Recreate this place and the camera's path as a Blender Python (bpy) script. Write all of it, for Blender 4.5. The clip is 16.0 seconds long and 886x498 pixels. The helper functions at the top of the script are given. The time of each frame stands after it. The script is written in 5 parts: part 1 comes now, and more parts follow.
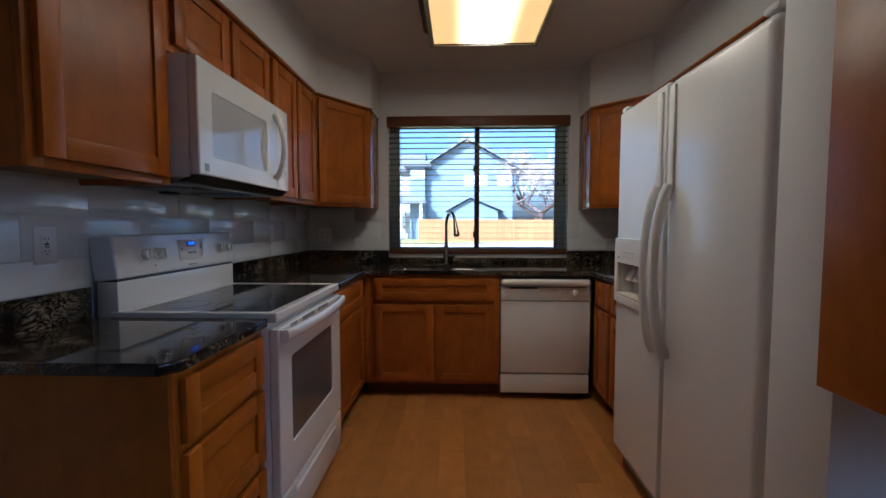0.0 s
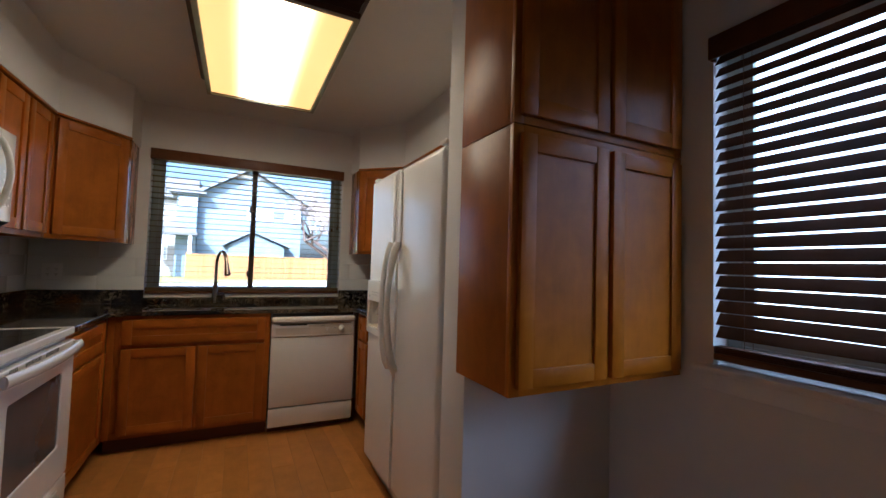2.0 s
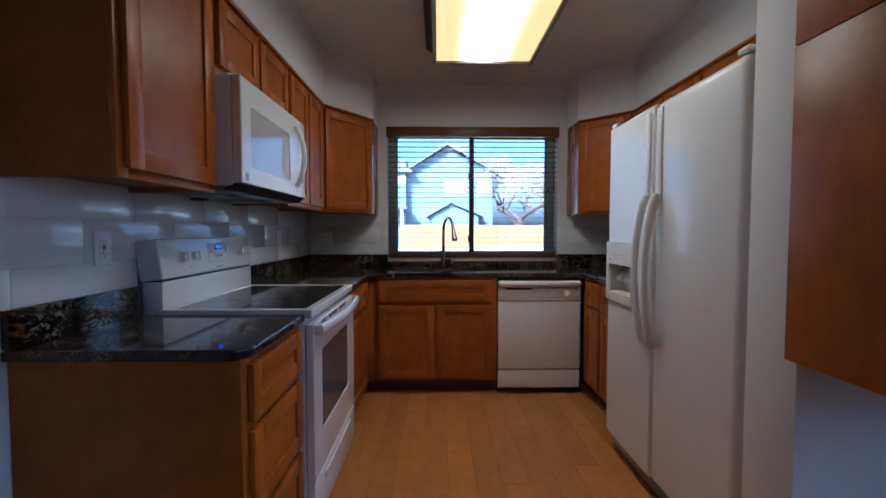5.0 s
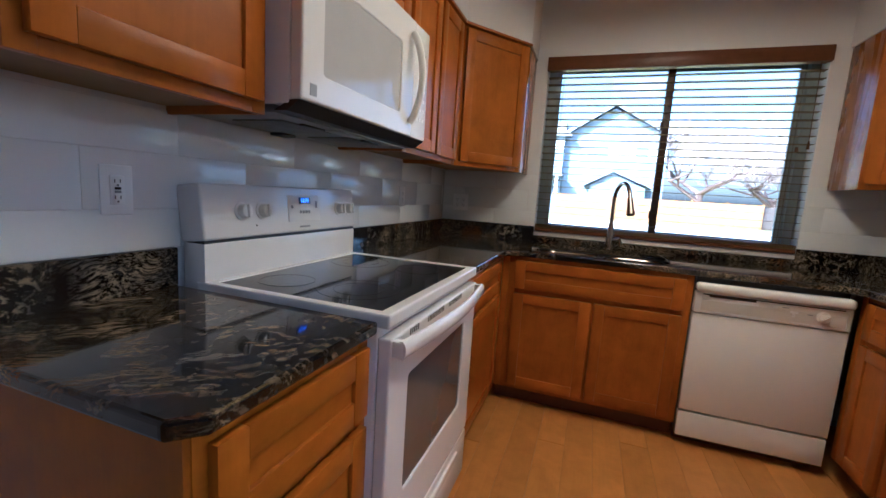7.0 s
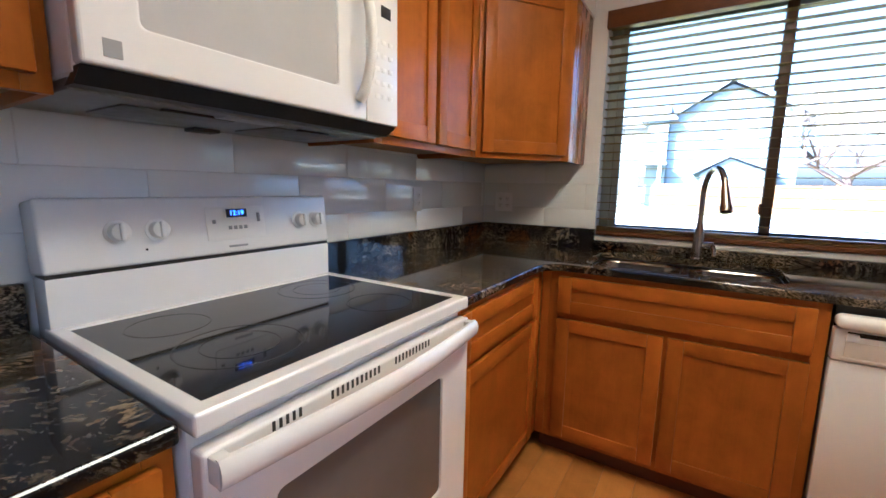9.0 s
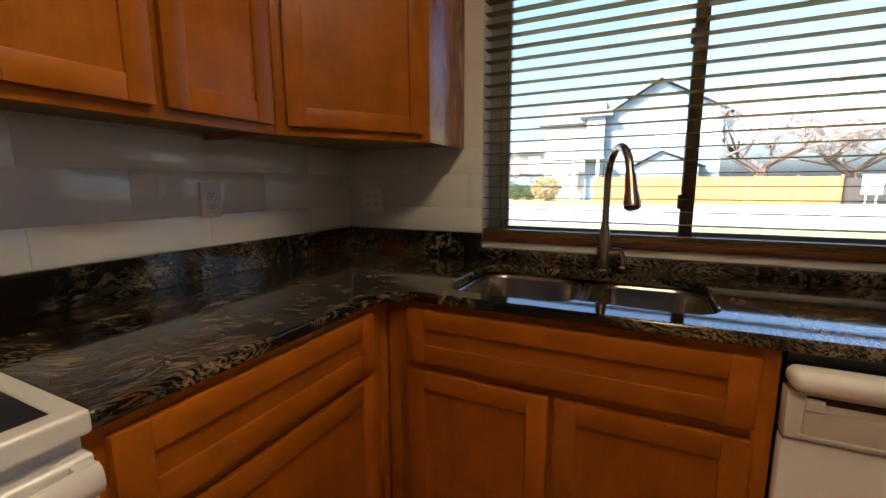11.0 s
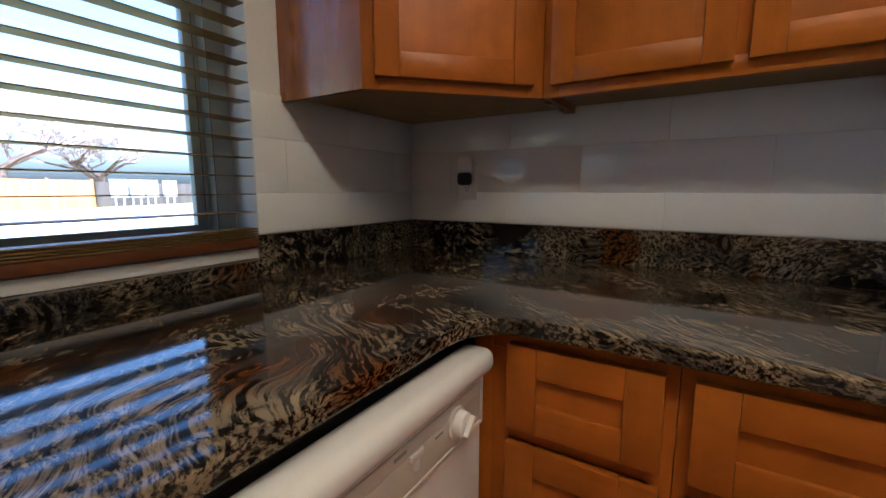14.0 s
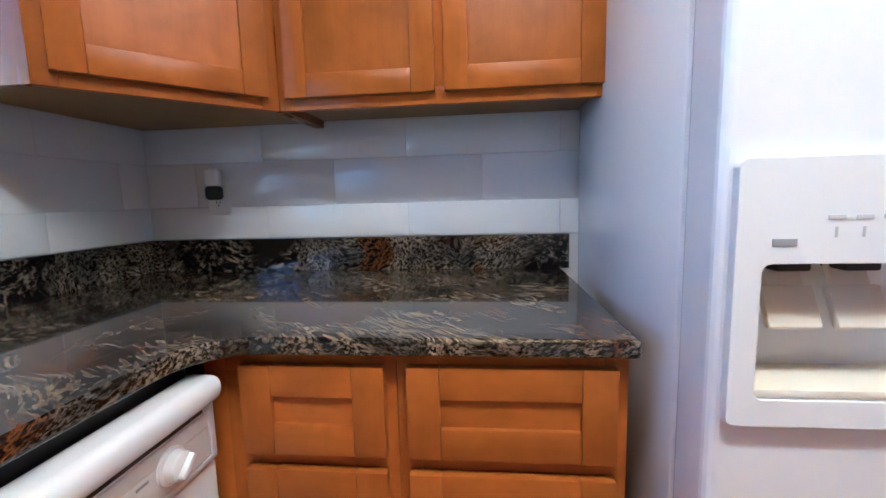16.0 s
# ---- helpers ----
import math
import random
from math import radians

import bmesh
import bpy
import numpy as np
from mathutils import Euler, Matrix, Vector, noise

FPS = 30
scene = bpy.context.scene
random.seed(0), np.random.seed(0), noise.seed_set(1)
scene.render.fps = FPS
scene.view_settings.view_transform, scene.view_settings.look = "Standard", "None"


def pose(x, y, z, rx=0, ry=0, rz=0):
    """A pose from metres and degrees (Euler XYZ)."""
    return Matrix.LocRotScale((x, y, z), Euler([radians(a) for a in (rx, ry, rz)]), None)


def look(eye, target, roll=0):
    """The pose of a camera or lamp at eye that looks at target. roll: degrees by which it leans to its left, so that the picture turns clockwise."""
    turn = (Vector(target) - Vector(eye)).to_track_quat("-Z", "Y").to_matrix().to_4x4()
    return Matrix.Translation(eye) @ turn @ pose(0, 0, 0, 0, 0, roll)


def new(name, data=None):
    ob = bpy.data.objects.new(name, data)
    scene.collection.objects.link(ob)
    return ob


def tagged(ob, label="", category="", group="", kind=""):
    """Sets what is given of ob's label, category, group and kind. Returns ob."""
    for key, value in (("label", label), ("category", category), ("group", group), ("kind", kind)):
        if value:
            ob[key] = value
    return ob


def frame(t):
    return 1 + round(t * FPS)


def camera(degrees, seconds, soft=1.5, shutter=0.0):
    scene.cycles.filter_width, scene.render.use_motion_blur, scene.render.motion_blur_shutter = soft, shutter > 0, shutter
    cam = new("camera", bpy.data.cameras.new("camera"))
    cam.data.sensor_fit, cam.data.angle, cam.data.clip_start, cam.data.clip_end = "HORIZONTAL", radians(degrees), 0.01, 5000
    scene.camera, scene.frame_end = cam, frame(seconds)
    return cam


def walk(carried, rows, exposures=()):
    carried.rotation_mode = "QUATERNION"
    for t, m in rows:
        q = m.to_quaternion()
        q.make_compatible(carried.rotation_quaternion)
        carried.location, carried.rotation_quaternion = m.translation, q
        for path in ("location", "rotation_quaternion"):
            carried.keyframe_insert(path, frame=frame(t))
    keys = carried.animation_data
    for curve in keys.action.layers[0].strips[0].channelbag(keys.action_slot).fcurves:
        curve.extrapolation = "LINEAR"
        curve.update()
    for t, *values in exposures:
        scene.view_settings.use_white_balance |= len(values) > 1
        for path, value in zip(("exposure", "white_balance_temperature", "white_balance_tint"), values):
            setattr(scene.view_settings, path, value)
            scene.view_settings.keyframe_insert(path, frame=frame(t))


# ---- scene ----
cam = camera(94.0, 16.0)
# seconds, stops, white balance in kelvin, tint
EXPOSURE = [
    (0.0, 1.53, 4250, 10), (1.0, 1.5, 4500, 10), (2.0, 1.87, 4650, 10), (3.5, 2.23, 4600, 10), (4.5, 1.85, 4100, 10), (5.2, 1.9, 3950, 10),
    (7.3, 2.87, 4350, 10), (8.2, 3.46, 4250, 10), (10.3, 2.3, 5100, 10), (11.0, 2.05, 5400, 10), (11.5, 1.46, 5900, 10), (12.0, 1.2, 6500, 10),
    (13.0, 0.95, 6500, 10), (13.6, 1.75, 5800, 10), (14.0, 2.43, 4600, 10), (14.4, 3.65, 4200, 10), (15.0, 3.87, 4000, 10), (15.5, 3.91, 3900, 10),
    (16.0, 3.65, 3800, 10),
]
PATH = [
    (0, (1.283, -3.506, 1.230), (1.210, -1.511, 1.116), 0.0),
    (0.5, (1.372, -3.522, 1.214), (1.164, -1.535, 1.122), -0.1),
    (1, (1.468, -3.591, 1.191), (1.496, -1.592, 1.144), -0.8),
    (1.5, (1.284, -3.809, 1.234), (1.978, -1.934, 1.186), -0.5),
    (2, (1.337, -3.929, 1.259), (2.224, -2.139, 1.349), 1.7),
    (2.5, (1.448, -3.982, 1.336), (2.369, -2.243, 1.690), 4.4),
    (3, (1.480, -4.026, 1.337), (2.360, -2.263, 1.683), 2.6),
    (3.5, (1.455, -4.039, 1.341), (2.328, -2.266, 1.648), 1.5),
    (4, (1.397, -3.886, 1.292), (2.259, -2.085, 1.399), 0.8),
    (4.5, (1.166, -3.827, 1.241), (1.675, -1.894, 1.295), 2.1),
    (5, (1.133, -3.678, 1.225), (1.160, -1.680, 1.138), -0.0),
    (7.3, (1.059, -2.845, 1.205), (0.281, -1.025, 0.919), 2.6),
    (7.5, (1.083, -2.785, 1.191), (0.194, -1.017, 0.902), 1.4),
    (8, (1.139, -2.620, 1.218), (0.001, -1.007, 0.895), 1.2),
    (10.3, (1.250, -1.959, 1.234), (0.347, -0.195, 0.968), -0.0),
    (10.5, (1.260, -1.853, 1.223), (0.343, -0.097, 0.944), -0.8),
    (11, (1.296, -1.642, 1.217), (0.441, 0.140, 0.912), -0.2),
    (11.5, (1.292, -1.505, 1.215), (0.972, 0.436, 0.852), -0.7),
    (12, (1.327, -1.318, 1.223), (1.588, 0.637, 0.891), -1.6),
    (12.5, (1.360, -1.225, 1.267), (1.929, 0.655, 0.892), -0.8),
    (13, (1.496, -1.095, 1.207), (2.323, 0.710, 0.966), 0.8),
    (13.5, (1.579, -1.004, 1.181), (2.938, 0.450, 0.983), 1.4),
    (14, (1.557, -0.960, 1.133), (3.235, 0.089, 0.846), -0.0),
    (14.5, (1.548, -1.011, 1.139), (3.455, -0.475, 0.860), 1.3),
    (15, (1.537, -1.017, 1.150), (3.413, -0.386, 0.863), -1.3),
    (15.5, (1.550, -1.030, 1.141), (3.484, -0.588, 0.883), -0.4),
    (16, (1.582, -1.101, 1.132), (3.558, -0.905, 0.889), -1.5),
]
walk(cam, [(t, look(eye, target, roll)) for t, eye, target, roll in PATH], EXPOSURE)

# ---- world, sun and lights ----
world = bpy.data.worlds.new("sky")
scene.world = world
world.use_nodes = True
wn = world.node_tree
sky = wn.nodes.new("ShaderNodeTexSky")
sky.sky_type = "NISHITA"
sky.sun_disc = False
sky.sun_elevation, sky.sun_rotation = radians(36), radians(215)
sky.air_density, sky.dust_density = 1.0, 5.0
wn.links.new(sky.outputs[0], wn.nodes["Background"].inputs[0])
wn.nodes["Background"].inputs[1].default_value = 0.14

sun_data = bpy.data.lights.new("sun", "SUN")
sun_data.energy, sun_data.angle, sun_data.color = 4.8, radians(0.5), (1.0, 0.93, 0.82)
sun = new("sun", sun_data)
sun.matrix_world = look((-12, -17, 15), (0, 0, 0))


# the sky's light through the side window, from the outer plane of its opening
side_data = bpy.data.lights.new("side_window_daylight", "AREA")
side_data.shape, side_data.size, side_data.size_y = "RECTANGLE", 1.45, 1.1
side_data.energy, side_data.color = 6.6, (0.86, 0.93, 1.0)
side = new("side_window_daylight", side_data)
side.matrix_world = look((3.055, -3.77, 1.545), (1.0, -3.77, 1.545))

# ---- plan ----
W = 2.86            # right wall
CEIL = 2.50
CT, CTB = 0.914, 0.884   # worktop top and underside
UB, UT = 1.365, 2.12     # wall cabinets
BACK = -8.0


# ---- materials ----
def material(name):
    m = bpy.data.materials.new(name)
    m.use_nodes = True
    n = m.node_tree.nodes
    return m, n, m.node_tree.links, n["Principled BSDF"]


def mapped(n, l, scale):
    tc = n.new("ShaderNodeTexCoord")
    mp = n.new("ShaderNodeMapping")
    mp.inputs["Scale"].default_value = scale
    oi = n.new("ShaderNodeObjectInfo")
    mul = n.new("ShaderNodeVectorMath")
    mul.operation = "MULTIPLY_ADD"
    comb = n.new("ShaderNodeCombineXYZ")
    for i in range(3):
        l.new(oi.outputs["Random"], comb.inputs[i])
    mul.inputs[1].default_value = (7.3, 5.1, 9.7)
    l.new(comb.outputs[0], mul.inputs[0])
    l.new(tc.outputs["Object"], mul.inputs[2])
    l.new(mul.outputs[0], mp.inputs[0])
    return mp.outputs[0], oi.outputs["Random"]


def noise_tex(n, l, vec, scale, detail=4.0, rough=0.55, dist=0.0):
    t = n.new("ShaderNodeTexNoise")
    t.inputs["Scale"].default_value, t.inputs["Detail"].default_value = scale, detail
    t.inputs["Roughness"].default_value, t.inputs["Distortion"].default_value = rough, dist
    l.new(vec, t.inputs["Vector"])
    return t.outputs["Fac"]


def ramp(n, l, fac, stops):
    r = n.new("ShaderNodeValToRGB")
    e = r.color_ramp.elements
    while len(e) < len(stops):
        e.new(0.5)
    for el, (p, c) in zip(e, stops):
        el.position, el.color = p, (*c, 1)
    l.new(fac, r.inputs[0])
    return r.outputs[0]


def bumped(n, l, b, fac, strength, dist=0.001):
    k = n.new("ShaderNodeBump")
    k.inputs["Strength"].default_value, k.inputs["Distance"].default_value = strength, dist
    l.new(fac, k.inputs["Height"])
    l.new(k.outputs[0], b.inputs["Normal"])


def math_node(n, l, op, a, b):
    k = n.new("ShaderNodeMath")
    k.operation = op
    for i, v in enumerate((a, b)):
        if isinstance(v, (int, float)):
            k.inputs[i].default_value = v
        else:
            l.new(v, k.inputs[i])
    return k.outputs[0]


def shade(c, f):
    return tuple(min(1, v * f) for v in c)


def paint(name, col, rough=0.5, var=0.06, scale=3.0, bump=0.0, bump_scale=200.0, metal=0.0, coat=0.0):
    """A painted, enamelled or cast surface with faint blotches and a fine relief."""
    m, n, l, b = material(name)
    vec, _ = mapped(n, l, (1, 1, 1))
    f = noise_tex(n, l, vec, scale, 5)
    l.new(ramp(n, l, f, [(0.3, shade(col, 1 - var)), (0.7, shade(col, 1 + var))]), b.inputs["Base Color"])
    g = noise_tex(n, l, vec, scale * 5, 3)
    r = n.new("ShaderNodeMapRange")
    r.inputs["To Min"].default_value, r.inputs["To Max"].default_value = rough * 0.85, min(1, rough * 1.15)
    l.new(g, r.inputs["Value"])
    l.new(r.outputs[0], b.inputs["Roughness"])
    b.inputs["Metallic"].default_value = metal
    b.inputs["Coat Weight"].default_value = coat
    if bump:
        bumped(n, l, b, noise_tex(n, l, vec, bump_scale, 2), bump)
    return m


def wood(name, col, along, rough=0.33, spread=0.30, coat=0.0, fine=1.0, piece=0.13, shine=0.26):
    """Stained wood; along: the axis of the grain, 0 x, 1 y, 2 z."""
    m, n, l, b = material(name)
    s = [7.0 * fine] * 3
    s[along] = 1.1
    vec, rnd = mapped(n, l, s)
    f = noise_tex(n, l, vec, 2.0, 5, 0.55, 0.8)
    s2 = [130.0 * fine] * 3
    s2[along] = 5.0
    vec2, _ = mapped(n, l, s2)
    g = noise_tex(n, l, vec2, 1.0, 3, 0.6)
    vec3, _ = mapped(n, l, (1, 1, 1))
    k3 = noise_tex(n, l, vec3, 9.0, 5, 0.6, 0.4)
    mix = math_node(n, l, "ADD", math_node(n, l, "MULTIPLY", f, 0.34), math_node(n, l, "MULTIPLY", g, 0.12))
    mix = math_node(n, l, "ADD", mix, math_node(n, l, "MULTIPLY", k3, 0.54))
    c = ramp(n, l, mix, [(0.30, shade(col, 1 - spread)), (0.5, col), (0.70, shade(col, 1 + spread))])
    hv = n.new("ShaderNodeHueSaturation")
    k = n.new("ShaderNodeMapRange")
    k.inputs["To Min"].default_value, k.inputs["To Max"].default_value = 1 - piece, 1 + piece
    l.new(rnd, k.inputs["Value"])
    l.new(k.outputs[0], hv.inputs["Value"])
    l.new(c, hv.inputs["Color"])
    l.new(hv.outputs[0], b.inputs["Base Color"])
    r = n.new("ShaderNodeMapRange")
    r.inputs["To Min"].default_value, r.inputs["To Max"].default_value = rough * 0.8, rough * 1.3
    l.new(f, r.inputs["Value"])
    l.new(r.outputs[0], b.inputs["Roughness"])
    b.inputs["Specular IOR Level"].default_value = shine
    b.inputs["Coat Weight"].default_value, b.inputs["Coat Roughness"].default_value = coat, 0.3
    bumped(n, l, b, g, 0.06, 0.0006)
    return m


def blend(n, l, fac, a, b):
    mx = n.new("ShaderNodeMix")
    mx.data_type = "RGBA"
    l.new(fac, mx.inputs["Factor"])
    for k, v in (("A", a), ("B", b)):
        if isinstance(v, tuple):
            mx.inputs[k].default_value = (*v, 1)
        else:
            l.new(v, mx.inputs[k])
    return mx.outputs["Result"]


def step(n, l, fac, lo, hi):
    r = n.new("ShaderNodeMapRange")
    r.interpolation_type = "SMOOTHSTEP"
    r.inputs["From Min"].default_value, r.inputs["From Max"].default_value = lo, hi
    l.new(fac, r.inputs["Value"])
    return r.outputs[0]


def granite(name):
    """Polished black granite: fine flowing cream bands, a patch of broad cream flakes, rust and black fields."""
    m, n, l, b = material(name)
    geo = n.new("ShaderNodeNewGeometry")
    rot = n.new("ShaderNodeMapping")
    rot.inputs["Rotation"].default_value = (0.6, 0.45, 0.75)
    l.new(geo.outputs["Position"], rot.inputs[0])
    warp = n.new("ShaderNodeTexNoise")
    warp.inputs["Scale"].default_value, warp.inputs["Detail"].default_value = 2.6, 3
    l.new(rot.outputs[0], warp.inputs["Vector"])
    va = n.new("ShaderNodeVectorMath")
    va.operation = "MULTIPLY_ADD"
    va.inputs[1].default_value = (0.30, 0.30, 0.30)
    l.new(warp.outputs["Color"], va.inputs[0])
    l.new(rot.outputs[0], va.inputs[2])
    st = n.new("ShaderNodeMapping")
    st.inputs["Scale"].default_value = (150.0, 11.0, 150.0)
    l.new(va.outputs[0], st.inputs[0])
    streak = noise_tex(n, l, st.outputs[0], 1.0, 6, 0.66, 0.25)
    fl = n.new("ShaderNodeMapping")
    fl.inputs["Scale"].default_value = (56.0, 22.0, 56.0)
    l.new(va.outputs[0], fl.inputs[0])
    flake = noise_tex(n, l, fl.outputs[0], 1.0, 7, 0.70, 0.1)
    where = noise_tex(n, l, rot.outputs[0], 2.1, 1, 0.4)
    warm = noise_tex(n, l, va.outputs[0], 4.3, 2, 0.5)
    tone = noise_tex(n, l, va.outputs[0], 9.0, 3, 0.6)
    dark = noise_tex(n, l, rot.outputs[0], 3.4, 3, 0.55, 0.5)
    speck = noise_tex(n, l, geo.outputs["Position"], 260.0, 2, 0.6)
    black = (0.0045, 0.0045, 0.005)
    pale = blend(n, l, step(n, l, tone, 0.38, 0.62), (0.085, 0.072, 0.055), (0.27, 0.21, 0.125))
    cream = blend(n, l, step(n, l, warm, 0.57, 0.66), pale, (0.13, 0.045, 0.007))
    gritty = math_node(n, l, "MULTIPLY", math_node(n, l, "SUBTRACT", speck, 0.5), 0.10)
    a1 = blend(n, l, step(n, l, math_node(n, l, "ADD", streak, gritty), 0.43, 0.60), black, cream)
    a2 = blend(n, l, step(n, l, math_node(n, l, "ADD", flake, gritty), 0.49, 0.61), black, cream)
    c = blend(n, l, step(n, l, where, 0.50, 0.60), a1, a2)
    c = blend(n, l, step(n, l, dark, 0.53, 0.63), c, (0.009, 0.008, 0.0075))
    l.new(c, b.inputs["Base Color"])
    b.inputs["Roughness"].default_value = 0.06
    b.inputs["Specular IOR Level"].default_value = 0.4
    return m


def glass(name, tint=(1, 1, 1), rough=0.0):
    m, n, l, b = material(name)
    b.inputs["Base Color"].default_value = (*tint, 1)
    b.inputs["Roughness"].default_value = rough
    b.inputs["Transmission Weight"].default_value = 1.0
    b.inputs["IOR"].default_value = 1.45
    return m


def glowing(name, col, strength):
    m, n, l, b = material(name)
    b.inputs["Base Color"].default_value = (*col, 1)
    b.inputs["Emission Color"].default_value = (*col, 1)
    b.inputs["Emission Strength"].default_value = strength
    return m


def diffuser(name):
    """The acrylic sheet of the ceiling light, brightest under the tube that runs along its middle."""
    m, n, l, b = material(name)
    tc = n.new("ShaderNodeTexCoord")
    sp = n.new("ShaderNodeSeparateXYZ")
    l.new(tc.outputs["Object"], sp.inputs[0])
    d = math_node(n, l, "ABSOLUTE", math_node(n, l, "SUBTRACT", sp.outputs[0], 1.445), 0)
    q = n.new("ShaderNodeMapRange")
    q.interpolation_type = "SMOOTHERSTEP"
    q.inputs["From Min"].default_value, q.inputs["From Max"].default_value = 0.0, 0.24
    q.inputs["To Min"].default_value, q.inputs["To Max"].default_value = 1.0, 0.0
    l.new(d, q.inputs["Value"])
    s = math_node(n, l, "ADD", math_node(n, l, "MULTIPLY", math_node(n, l, "POWER", q.outputs[0], 1.6), LAMP * 7.0), LAMP * 0.62)
    b.inputs["Base Color"].default_value = (0.8, 0.7, 0.5, 1)
    b.inputs["Roughness"].default_value = 0.35
    l.new(ramp(n, l, q.outputs[0], [(0.0, (1.0, 0.50, 0.11)), (0.35, (1.0, 0.58, 0.20)), (1.0, (1.0, 0.76, 0.44))]), b.inputs["Emission Color"])
    l.new(s, b.inputs["Emission Strength"])
    return m


